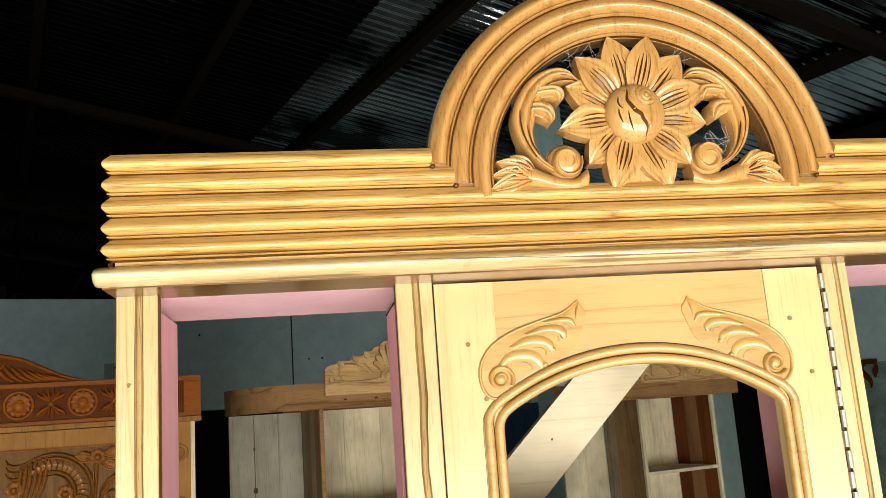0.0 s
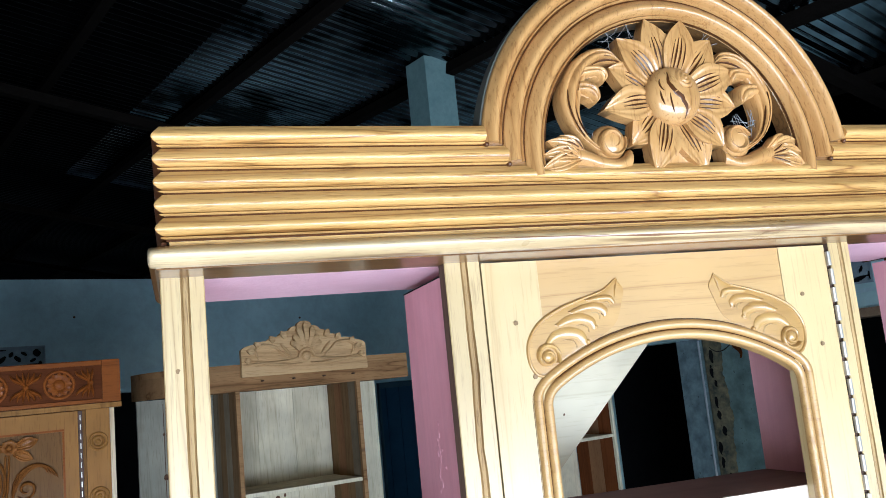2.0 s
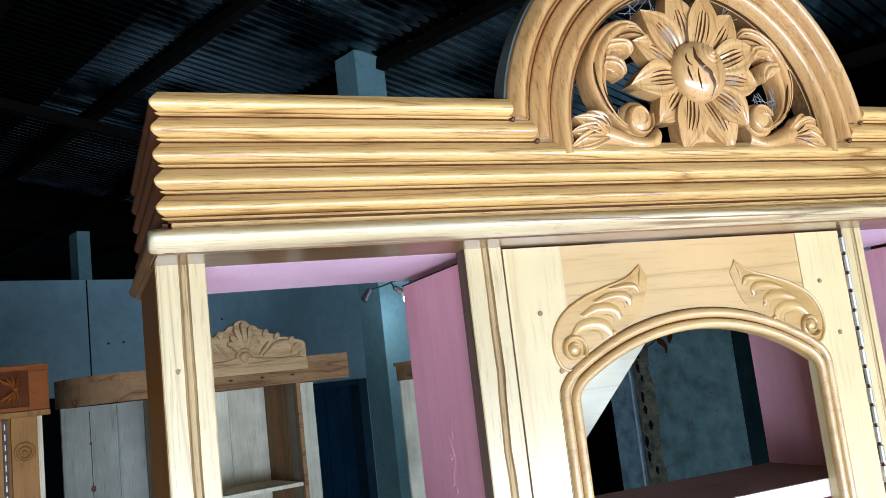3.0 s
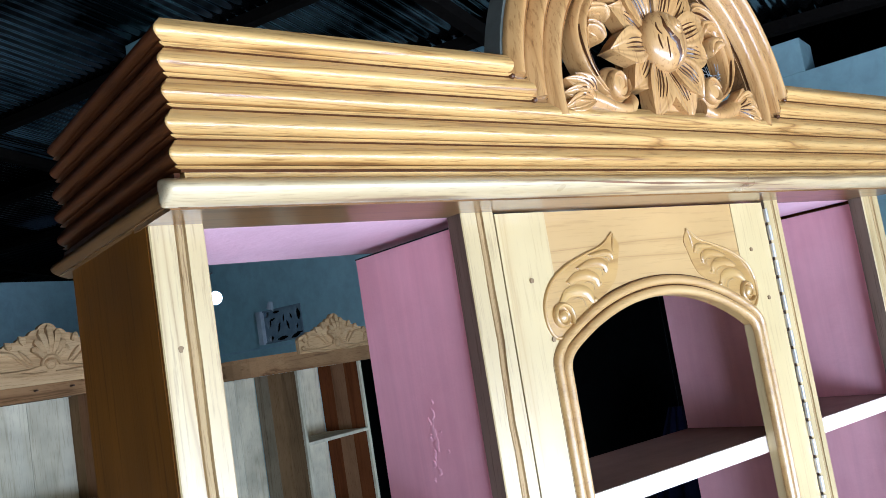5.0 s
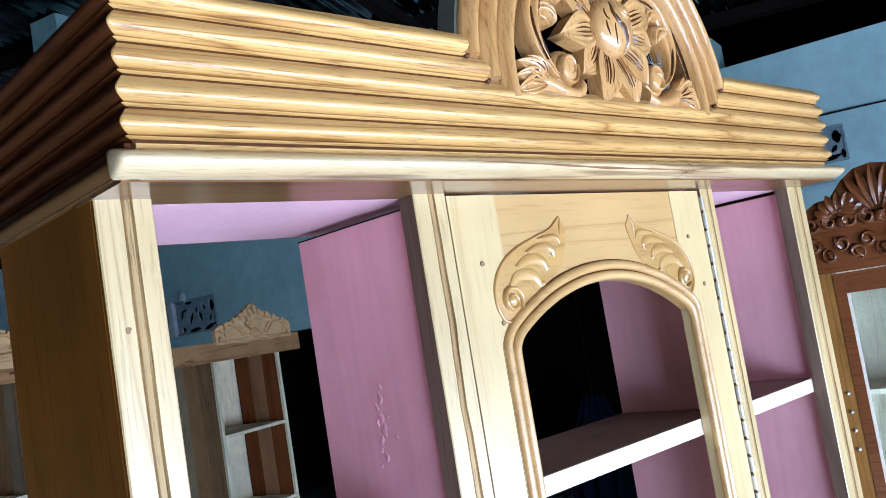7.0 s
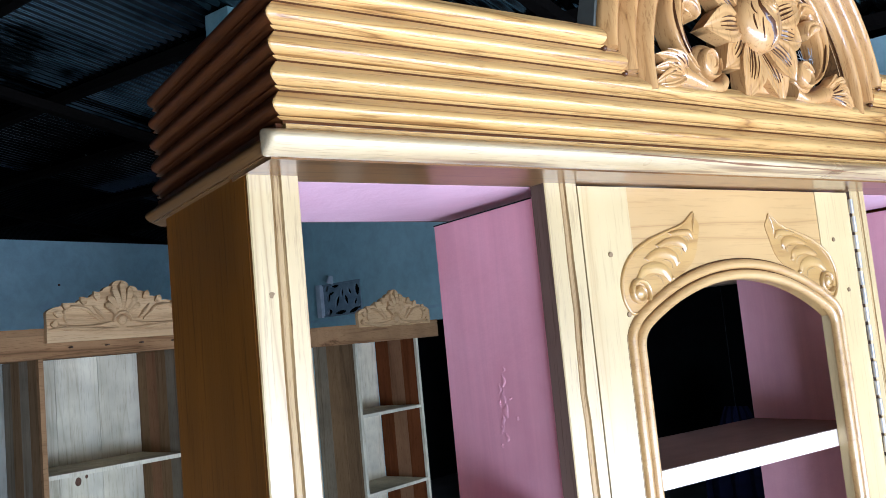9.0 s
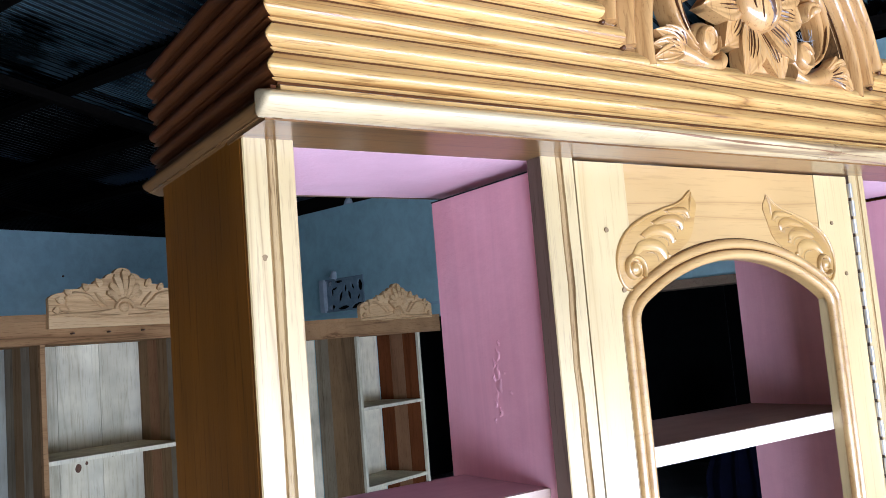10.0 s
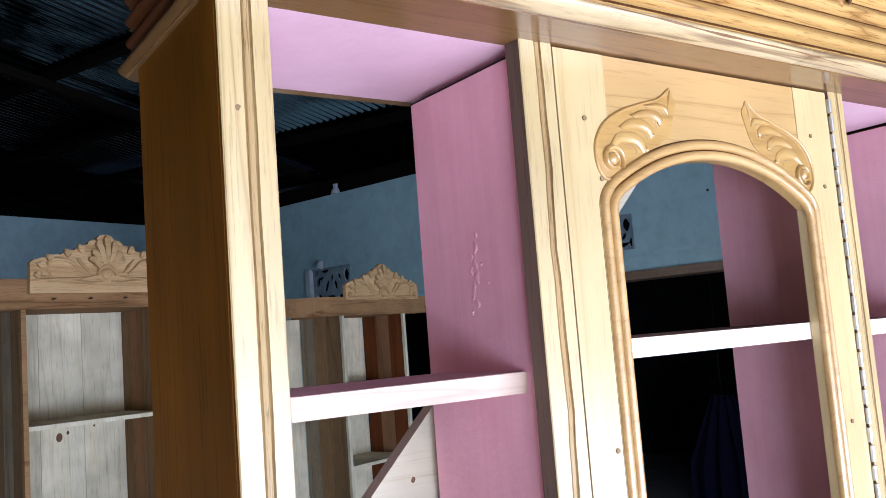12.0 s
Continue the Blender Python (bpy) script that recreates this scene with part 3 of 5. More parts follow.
for a, b, z in ((0.05, 1.9, 2.09), (1.9, 3.6, 2.14), (3.6, 7.2, 2.22)):
    bm = box(a, b, -0.012, -0.0005, z - 0.018, z)
    bm.transform(RIGHT)
    solid("trim_band", bm, wall_paint, "thin plaster lintel band with a shadow line", "band")
bm = box(-8.6, -0.1, -0.012, -0.0005, 2.088, 2.106)
bm.transform(BACK)
solid("trim_band", bm, wall_paint, "thin plaster lintel band with a shadow line", "band")
bm = box(2.70, 4.07, -0.03, 0.18, 2.005, 2.048)
bm.transform(RIGHT)
solid("lintel", bm, lintel_mat, "rough wooden lintel over the dark doorway", "lintel", bevel=0.004)
# lining added over the pale reveal, its dark teal standing for shade
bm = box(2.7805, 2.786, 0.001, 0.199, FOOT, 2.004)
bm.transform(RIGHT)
solid("door_reveal", bm, dark_teal, "thin dark teal lining that puts shade on the doorway's reveal", "reveal")
PIER = RIGHT @ pose(-0.10, 0, 0)
# pier between the doorways: facing darker than the wall, worn edge and painted jamb
bm = box(2.20, 2.88, -0.006, -0.0005, FOOT, 1.998)
bm.transform(PIER)
solid("pier_facing", bm, pier_skin, "thin blue-green facing, darker than the wall, on the pier between the doorways", "plaster")
bm = bmesh.new()
rows = []
rnd = random.Random(4)
for k in range(90):
    z = FOOT + (2.0 - FOOT) * k / 89
    j = lambda a: rnd.uniform(-a, a)
    e = 0.010 * math.sin(z * 13) + 0.006 * math.sin(z * 37 + 1)
    rows.append([(2.205, -0.008, z), (2.222 + j(0.003), -0.016 + j(0.004), z), (2.25 + j(0.006), -0.018 + j(0.005), z), (2.285 + e + j(0.004), -0.014 + j(0.004), z), (2.335 + e + j(0.006), -0.007, z), (2.36, 0.01, z), (2.205, 0.01, z)])
bm = loft(rows)
bm.transform(PIER)
solid("door_jamb_plaster", bm, peeling, "crumbling stained plaster on the doorway's edge", "plaster")
rnd = random.Random(17)
# proud dark patches stand for the shade inside fallen plaster
for k in range(9):
    z, x, ln = 1.93 - 0.085 * k, 2.232 + 0.05 * rnd.random(), 0.02 + 0.035 * rnd.random()
    bm = ridge(bez([(x, z), (x + 0.015, z - ln * 0.5), (x - 0.008, z - ln), (x + 0.012, z - ln * 1.5)], 12), -0.0165, 0.018 + 0.014 * rnd.random(), 0.006, (0.3, 0.3), seg=5)
    bm.transform(PIER)
    solid("plaster_dark_patch", bm, cavity_black, "raised near-black patch for the shade where plaster has fallen off", "hole", group="plaster holes")
bm = box(2.030, 2.195, -0.03, 0.12, FOOT, 1.998)
bm.transform(PIER)
solid("door_jamb", bm, blue_grey, "dull blue-grey painted door jamb with flaking paint", "jamb", bevel=0.006)
bm = cyl((2.20, -0.036, FOOT), (2.20, -0.036, 1.99), 0.006, 8)
bm.transform(PIER)
solid("wall_pipe", bm, white_paint, "thin pale cable pipe beside the jamb", "pipe")
# blue door in its frame
door = thing("door_1", BACK @ pose(-0.83, 0.1, FOOT), "closed deep blue painted plank door in a grey-blue frame", "door", kind="structure")
for k in range(4):
    bm = box(-0.22 + 0.112 * k, -0.112 + 0.112 * k, -0.02, 0.015, 0.01, 1.90 - FOOT)
    part("plank", bm, blue_door, door, local=True, bevel=0.003)
for x0, x1, z0, z1 in ((-0.232, -0.2215, 0, 1.938 - FOOT), (0.228, 0.30, 0, 1.938 - FOOT)):
    part("door_frame", box(x0, x1, -0.13, 0.05, z0, z1), blue_frame, door, local=True)
part("door_frame", box(-0.2215, 0.228, -0.11, 0.05, 1.90 - FOOT, 1.938 - FOOT), blue_frame, door, local=True)
# rooms behind the doorways, coloured near-black to stand for their shade
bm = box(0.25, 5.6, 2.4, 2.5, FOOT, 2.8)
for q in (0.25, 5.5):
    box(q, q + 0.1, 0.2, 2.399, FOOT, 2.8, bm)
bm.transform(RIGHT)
solid("wall_next_room", bm, cavity_black, "near-black wall that makes the next room read as unlit", "wall")
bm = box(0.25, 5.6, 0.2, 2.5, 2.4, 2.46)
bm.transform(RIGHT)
solid("ceiling_next_room", bm, cavity_black, "unseen near-black cover that keeps light out of the next room", "ceiling")
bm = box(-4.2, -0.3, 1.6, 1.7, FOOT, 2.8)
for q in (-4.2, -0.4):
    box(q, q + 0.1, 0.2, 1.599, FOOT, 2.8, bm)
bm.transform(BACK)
solid("wall_back_room", bm, cavity_black, "near-black wall that makes the back room read as unlit", "wall")
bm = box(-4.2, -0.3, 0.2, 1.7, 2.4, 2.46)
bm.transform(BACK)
solid("ceiling_back_room", bm, cavity_black, "unseen near-black cover that keeps light out of the back room", "ceiling")


LEAF_HOLES = ((0.13, 0.60, 0.055, 0.17, -20), (0.20, 0.72, 0.10, 0.045, 10), (0.36, 0.44, 0.050, 0.24, -24), (0.50, 0.70, 0.042, 0.16, -12), (0.60, 0.46, 0.050, 0.20, 18), (0.70, 0.72, 0.040, 0.14, 28),
              (0.90, 0.74, 0.070, 0.22, 4), (0.84, 0.36, 0.040, 0.14, -30), (0.12, 0.10, 0.09, 0.10, 12), (0.42, 0.06, 0.17, 0.065, 4), (0.78, 0.08, 0.16, 0.08, 14), (0.08, 0.92, 0.07, 0.09, 40), (0.32, 0.95, 0.12, 0.05, 0), (0.96, 0.16, 0.04, 0.16, 0))


def pierced(x0, x1, z0, z1, ya, yb, nx=72, nz=40):
    """A plate with leaf-shaped holes cut through it."""
    def solid_at(i, j):
        if not (0 <= i < nx and 0 <= j < nz):
            return False
        u, v = (i + 0.5) / nx, (j + 0.5) / nz
        for cu, cv, ru, rv, dg in LEAF_HOLES:
            c, q = math.cos(radians(dg)), math.sin(radians(dg))
            du, dv = (u - cu) * 1.75, v - cv
            a, b = (du * c + dv * q) / (ru * 1.75), (dv * c - du * q) / rv
            if abs(a) ** 1.6 + abs(b) ** 1.6 < 1:
                return False
        return True
    verts, faces, ids = [], [], {}

    def vert(i, j, k):
        if (i, j, k) not in ids:
            ids[(i, j, k)] = len(verts)
            verts.append((x0 + (x1 - x0) * i / nx, (ya, yb)[k], z0 + (z1 - z0) * j / nz))
        return ids[(i, j, k)]
    for i in range(nx):
        for j in range(nz):
            if not solid_at(i, j):
                continue
            cs = ((i, j), (i + 1, j), (i + 1, j + 1), (i, j + 1))
            faces.append([vert(*c, 0) for c in cs])
            faces.append([vert(*c, 1) for c in cs[::-1]])
            for a, b, di, dj in ((cs[0], cs[1], 0, -1), (cs[1], cs[2], 1, 0), (cs[2], cs[3], 0, 1), (cs[3], cs[0], -1, 0)):
                if not solid_at(i + di, j + dj):
                    faces.append([vert(*a, 0), vert(*a, 1), vert(*b, 1), vert(*b, 0)])
    me = bpy.data.meshes.new("tmp")
    me.from_pydata(verts, [], faces)
    bm = bmesh.new()
    bm.from_mesh(me)
    bpy.data.meshes.remove(me)
    return bm


def vent(m, s0, s1, z0, z1, capped):
    """A pierced ornamental grille set in a hole of the wall: a plate with leaf-shaped piercings in a thin frame."""
    t = thing("window_vent", m @ pose((s0 + s1) / 2, 0, z0), "white-painted pierced ornamental ventilator grille in the wall", "ventilator", "wall ventilators", "structure")
    w, h = (s1 - s0) / 2, z1 - z0
    for x0, x1, a, b, mt in ((-w, -w + 0.045, 0, h, white_paint if capped else grille_blue), (w - 0.008, w, 0, h, grille_blue), (-w + 0.045, w - 0.008, 0, 0.010, grille_blue), (-w + 0.045, w - 0.008, h - 0.010, h, grille_blue)):
        part("grille_frame", box(x0, x1, -0.030 if capped and x1 < 0 else -0.008, 0.05, a, b), mt, t, local=True)
    # near-black sheet in place of the vent's shaded depth
    part("dark_backing", box(-w, w, 0.052, 0.06, 0, h), cavity_black, t, local=True)
    part("pierced_plate", pierced(-w + 0.046, w - 0.009, 0.011, h - 0.011, 0.002, 0.018), grille_blue, t, "grey-blue plate with leaf-shaped piercings", local=True)
    if not capped:
        return t
    part("insulator", cyl((-0.06, -0.03, h + 0.002), (-0.045, -0.03, h + 0.050), 0.026, 10, 0.016), white_paint, t, "small white insulator knob", local=True)
    part("insulator_stem", cyl((-0.06, -0.03, h + 0.010), (-0.06, 0.0, h - 0.008), 0.006, 8), white_paint, t, local=True)
    return t


for k, (a, b, c, d) in enumerate(VENTS_RIGHT):
    vent(RIGHT, a, b, c, d, k == 0)
vent(BACK, *VENT_BACK, False)

for m_, s, z in ((BACK, -2.273, 2.309), (BACK, -2.363, 2.306), (BACK, -1.62, 2.42), (BACK, -3.05, 2.47), (RIGHT, 1.9, 2.45), (RIGHT, 3.6, 2.40)):
    bm = cyl((s, 0.003, z), (s, -0.006, z), 0.008, 7, 0.006)
    bm.transform(m_)
    tagged(part("wall_nail", bm, nail_mat, None, local=True), "rusty nail head in the limewashed wall", "nail", "wall nails")
ins = thing("insulator", RIGHT @ pose(0.936, 0.03, 2.831), "small pale porcelain insulator on the wall's top", "insulator")
part("insulator_body", cyl((0, 0, 0), (0, 0, 0.035), 0.045, 14, 0.032), white_paint, ins, smooth=True, local=True)
part("insulator_cap", cyl((0, 0, 0.0355), (0, 0, 0.07), 0.022, 12, 0.026), white_paint, ins, smooth=True, local=True)

# ---- lit bulb on its cable by the corner pillar ----
lamp = thing("pendant_bulb", pose(1.83, 5.79, 2.465), "lit bare bulb in a dusty holder on black cable", "bulb")
bm = bmesh.new()
bmesh.ops.create_uvsphere(bm, u_segments=20, v_segments=12, radius=0.044)
part("bulb", bm, bulb_glow, lamp, "glowing white bulb", True, True)
part("holder", cyl((-0.035, 0, 0.030), (-0.105, 0, 0.085), 0.024, r2=0.017), holder_mat, lamp, local=True)
bm = bmesh.new()
for pts in ([(-0.105, 0, 0.085), (-0.125, 0.0, 0.12), (-0.115, 0.0, 0.155)], [(0.0, 0.0, 0.17), (-0.09, 0.0, 0.13), (-0.19, 0.0, 0.10), (-0.29, 0.0, 0.075)]):
    for a, b in zip(pts, pts[1:]):
        cyl(a, b, 0.006, 6, bm=bm)
part("cable", bm, cable_mat, lamp, local=True)
part("spare_holder", cyl((-0.285, 0, 0.085), (-0.335, 0, 0.010), 0.016, r2=0.024), holder_mat, lamp, "empty dusty bulb holder", local=True)
bulb_lamp = new("bulb_light", bpy.data.lights.new("bulb_light", "POINT"))
bulb_lamp.data.energy, bulb_lamp.data.color, bulb_lamp.data.shadow_soft_size = 2.5, (1.0, 0.95, 0.88), 0.05
bulb_lamp.location = (1.82, 5.72, 2.40)


# ---- the varnished showcase in the middle ----
X0, X1, Y0, YB = -0.227, 1.012, 1.045, 1.285
case = thing("showcase_cabinet", pose(0.393, 1.165, 0), "golden varnished wooden showcase cabinet with carved crown and pink-painted inside", "cabinet")
FLUTE_TOP, PITCH, CF = 2.192, 0.0248, 0.985
CX, CZ = 0.407, 2.151


def flute_profile(z1, h, out=0.0085):
    """One reed: a broad round with a thin bead under it."""
    prof = [(-0.004, z1)]
    for k in range(11):
        prof.append((0.0012 + out * math.sin(math.pi * (k / 10) ** 1.45) ** 0.75, z1 - h * 0.785 * (k / 10)))
    prof += [(-0.0005, z1 - h * 0.805), (0.0036, z1 - h * 0.825), (0.0050, z1 - h * 0.86), (0.0036, z1 - h * 0.895), (-0.0010, z1 - h * 0.92), (-0.0030, z1 - h * 0.955), (-0.004, z1 - h)]
    return prof


cornice = part("cornice_board", box(X0 + 0.012, 0.982, CF + 0.0005, CF + 0.02, 2.058, 2.128), gold_x, case)
part("cornice_board", box(X0 + 0.012, 0.150, CF + 0.0005, CF + 0.02, 2.1282, FLUTE_TOP - 0.002), gold_x, case)
part("cornice_board", box(0.660, 0.982, CF + 0.0005, CF + 0.02, 2.1282, FLUTE_TOP - 0.002), gold_x, case)
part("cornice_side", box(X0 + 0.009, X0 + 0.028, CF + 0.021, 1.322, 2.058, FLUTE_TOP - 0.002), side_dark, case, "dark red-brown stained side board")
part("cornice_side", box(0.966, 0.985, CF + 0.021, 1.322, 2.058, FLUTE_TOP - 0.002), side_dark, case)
XL, XR = X0 + 0.008, 0.986
BLUNT = [(1.0, 0.86), (0.93, 0.97), (0.80, 1.0)]
SLOTS = [(0.1460, 0.6680), (0.1725, 0.6415)]
for k in range(5):
    prof = flute_profile(FLUTE_TOP - PITCH * k, PITCH)
    front = lambda a, b: loft([[(x, CF - d, z) for d, z in prof] for x in (a, b)])
    side_l = loft([[(XL - d, 1.322, z) for d, z in prof], [(XL - d, CF - d * 0.80, z) for d, z in prof]])
    side_r = loft([[(XR + d, 1.322, z) for d, z in prof], [(XR + d, CF - d * 0.80, z) for d, z in prof]])
    # the front pieces run into the mitre
    def mitred(a, b, ml, mr):
        rings = [[(XL - d * o, CF - d * f, z) for d, z in prof] for o, f in BLUNT] if ml else [[(a, CF - d, z) for d, z in prof]]
        return loft(rings + ([[(XR + d * o, CF - d * f, z) for d, z in prof] for o, f in BLUNT[::-1]] if mr else [[(b, CF - d, z) for d, z in prof]]))
    if k < 2:
        part("reed", mitred(XL, SLOTS[k][0], True, False), gold_x, case, smooth=True)
        part("reed", mitred(SLOTS[k][1], XR, False, True), gold_x, case, smooth=True)
    else:
        part("reed", mitred(XL, XR, True, True), gold_x, case, smooth=True)
    # thin dark strip puts the shade under each reed into colour
    zg = FLUTE_TOP - PITCH * (k + 1)
    for a, b in ((XL, SLOTS[k][0]), (SLOTS[k][1], XR)) if k < 2 else ((XL, XR),):
        part("groove_line", box(a + 0.001, b - 0.001, CF - 0.0010, CF + 0.0004, zg - 0.0005, zg + 0.0018), pooled, case, "dark line that stands for shade in the groove")
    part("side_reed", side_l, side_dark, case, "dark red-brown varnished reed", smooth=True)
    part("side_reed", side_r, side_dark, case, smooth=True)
# torus moulding under the reeds
ROUND_END = [(0.0180, 0.50, 0.62), (0.0172, 0.74, 0.84), (0.0155, 0.90, 0.95), (0.0125, 0.98, 0.99), (0.0080, 1.0, 1.0)]
prof = [(-0.004, 2.0630)] + [(0.001 + 0.0185 * math.sin(math.pi * k / 12) ** 0.8, 2.0630 - 0.0225 * k / 12) for k in range(13)] + [(-0.004, 2.0405)]
part("torus_moulding", loft([[(XL - o, CF - d * f, 2.0518 + (z - 2.0518) * g) for d, z in prof] for o, f, g in ROUND_END] + [[(XR + 0.012 + o, CF - d * f, 2.0518 + (z - 2.0518) * g) for d, z in prof] for o, f, g in ROUND_END[::-1]]), torus_cream, case, "pale worn rounded moulding", smooth=True)
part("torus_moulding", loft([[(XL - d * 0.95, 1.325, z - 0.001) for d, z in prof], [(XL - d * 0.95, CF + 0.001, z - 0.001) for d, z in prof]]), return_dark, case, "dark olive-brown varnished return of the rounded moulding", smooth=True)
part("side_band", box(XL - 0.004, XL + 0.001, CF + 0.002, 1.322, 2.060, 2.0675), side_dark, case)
# dark heartwood streaks along the rounded moulding
for xa, xb, ka, kb, wide in ((0.14, 0.47, 5.6, 8.6, 0.75), (0.05, 0.30, 4.6, 6.4, 0.30), (0.33, 0.62, 7.2, 9.4, 0.35), (0.44, 0.80, 5.2, 6.2, 0.22)):
    rows = []
    for i in range(41):
        t = i / 40
        kc, hk = ka + (kb - ka) * t + 0.25 * math.sin(t * 9 + xa * 20), wide * math.sin(math.pi * (0.02 + 0.96 * t)) * (0.75 + 0.25 * math.sin(t * 23))
        at = lambda k, o: (xa + (xb - xa) * t, CF - (0.001 + 0.0185 * math.sin(math.pi * k / 12) ** 0.8) - o, 2.0630 - 0.0225 * k / 12)
        rows.append([at(kc - hk, 0.00015), at(kc, 0.0003), at(kc + hk, 0.00015), at(kc, -0.002)])
    part("grain_streak", loft(rows), streak_dark, case, "dark heartwood streak in the moulding", smooth=True)
part("torus_moulding", loft([[(XR + 0.012 + d, 1.325, z) for d, z in prof], [(XR + 0.012 + d, CF + 0.001, z) for d, z in prof]]), return_dark, case, smooth=True)
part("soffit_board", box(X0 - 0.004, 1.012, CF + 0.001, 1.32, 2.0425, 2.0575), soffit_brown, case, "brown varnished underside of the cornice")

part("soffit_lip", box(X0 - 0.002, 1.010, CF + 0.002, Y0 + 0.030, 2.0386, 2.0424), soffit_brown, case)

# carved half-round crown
# soffit brown on this board stands for its inner edge's shade
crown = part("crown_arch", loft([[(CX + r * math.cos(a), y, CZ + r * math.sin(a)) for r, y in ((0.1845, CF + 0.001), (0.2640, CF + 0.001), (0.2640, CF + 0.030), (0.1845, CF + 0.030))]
                                 for a in (math.radians(-6 + 192 * k / 56) for k in range(57))]), soffit_brown, case, "half-round board, browned for the shade on its inner edge")
part("crown_rim", loft([[(CX + r * math.cos(a), y, CZ + r * math.sin(a)) for r, y in ((0.2641, CF + 0.004), (0.2668, CF + 0.006), (0.2668, CF + 0.032), (0.2641, CF + 0.032))]
                        for a in (math.radians(9 + 162 * k / 48) for k in range(49))]), grey_edge, crown, "raw weathered grey back edge")
for k, (r1, zend) in enumerate(((0.2650, 2.170), (0.2380, 2.147), (0.2110, 2.1285))):
    h = 0.0270
    prof = flute_profile(0.0, h, 0.0115)
    a0 = math.asin((zend - CZ) / (r1 - 0.013))
    rows = []
    for i in range(61):
        a = a0 + (math.pi - 2 * a0) * i / 60
        rows.append([(CX + (r1 + z) * math.cos(a), CF - d, CZ + (r1 + z) * math.sin(a)) for d, z in prof])
    part("arch_reed", loft(rows), carve_gold, crown, "golden varnished arched reed", smooth=True)
    # groove shade laid round the arch as a dark strip
    rows = []
    for i in range(61):
        a = a0 + (math.pi - 2 * a0) * i / 60
        rows.append([(CX + (r1 - h + e) * math.cos(a), y, CZ + (r1 - h + e) * math.sin(a)) for e, y in ((0.0, CF - 0.0008), (0.0016, CF - 0.0008), (0.0016, CF + 0.0006), (0.0, CF + 0.0006))])
    part("groove_line", loft(rows), pooled, crown, "dark line that stands for shade in the groove")

FX, FZ, FY = 0.405, 2.228, CF + 0.004
HEART = 0.0385


S_EDGE = ((0.040, -0.006), (0.028, -0.012), (0.012, -0.0155), (0.0, -0.010), (-0.009, 0.000), (-0.023, 0.008), (-0.036, 0.007), (-0.045, 0.004))


def s_line(z):
    """Where the bud's S-shaped edge runs across the heart, by height."""
    for (za, xa), (zb, xb) in zip(S_EDGE, S_EDGE[1:]):
        if z >= zb:
            t = min(1.0, max(0.0, (za - z) / (za - zb)))
            return xa + (xb - xa) * t * t * (3 - 2 * t)
    return S_EDGE[-1][1]


def heart_depth(x, z):
    """How far the flower's heart bulges at a spot: a ball, its one half lapped over the other, with a rolled bud."""
    r = math.hypot(x, z)
    h = 0.021 * math.sqrt(max(0.0, 1 - min(1.0, (r / HEART) ** 2)))
    rim = max(0.0, 1 - (r / HEART) ** 4)
    d = x - s_line(z)
    if d > 0:
        h += 0.0048 * rim * min(1.0, d / 0.0022) * math.exp(-d / 0.020)
    bx, bz = x - 0.0095, z - 0.0175
    b = math.hypot(bx, bz)
    if b < 0.0155:
        swirl = b + 0.0055 * (math.atan2(bz, bx) / (2 * math.pi))
        h += rim * (0.0042 * (1 - (b / 0.0155) ** 2) - 0.0020 * math.exp(-(((swirl + 0.002) % 0.0055 - 0.00275) / 0.0009) ** 2) * min(1.0, b / 0.003))
    return h


rows = []
for i in range(41):
    r = HEART * (1 - (i / 40.0) * 0.999)
    rows.append([(FX + r * math.cos(t), FY - 0.012 - heart_depth(r * math.cos(t), r * math.sin(t)), FZ + r * math.sin(t)) for t in (2 * math.pi * j / 112 for j in range(112))])
rows.insert(0, [(x, FY + 0.004, z) for x, y, z in rows[0]])
flower = part("flower_heart", loft(rows), carve_gold, crown, "carved round flower heart with a bud swirl", smooth=True)
S_CUT = [(s_line(z) - 0.0004, z) for z in (0.027 - 0.060 * k / 12 for k in range(13))]
# raised dark lines stand for the cuts' shade and varnish
for line in ([Vector(p) for p in S_CUT], bez([(-0.015, -0.002), (-0.016, -0.010), (-0.013, -0.018), (-0.010, -0.026)], 12), bez([(-0.026, 0.002), (-0.027, -0.004), (-0.025, -0.010), (-0.022, -0.016)], 12), bez([(-0.024, 0.018), (-0.027, 0.012), (-0.026, 0.006), (-0.022, 0.002)], 12)):
    rows = []
    for i, p in enumerate(line):
        d = (line[min(i + 1, 12)] - line[max(i - 1, 0)]).normalized()
        w = (0.0017 if line[0].y > 0.026 else 0.0010) * math.sin(math.pi * (0.08 + 0.84 * i / 12))
        rows.append([(FX + p.x - d.y * w * u, FY - 0.012 - heart_depth(p.x - d.y * w * u, p.y + d.x * w * u) - o, FZ + p.y + d.x * w * u) for u, o in ((-1, 0.0002), (0, 0.0012), (1, 0.0006), (0, -0.004))])
    part("cut_line", loft(rows), pooled, flower, "dark line for a cut's shade and pooled varnish", smooth=True)
# darker brown disc puts shade behind the petals
part("flower_ground", loft([[(FX + r * math.cos(t), y, FZ + r * math.sin(t)) for t in (2 * math.pi * i / 32 for i in range(32))] for r, y in ((0.062, FY + 0.020), (0.060, FY + 0.006), (0.040, FY - 0.002))]), soffit_brown, crown, "recessed ground behind the petals, darkened as shade", smooth=True)


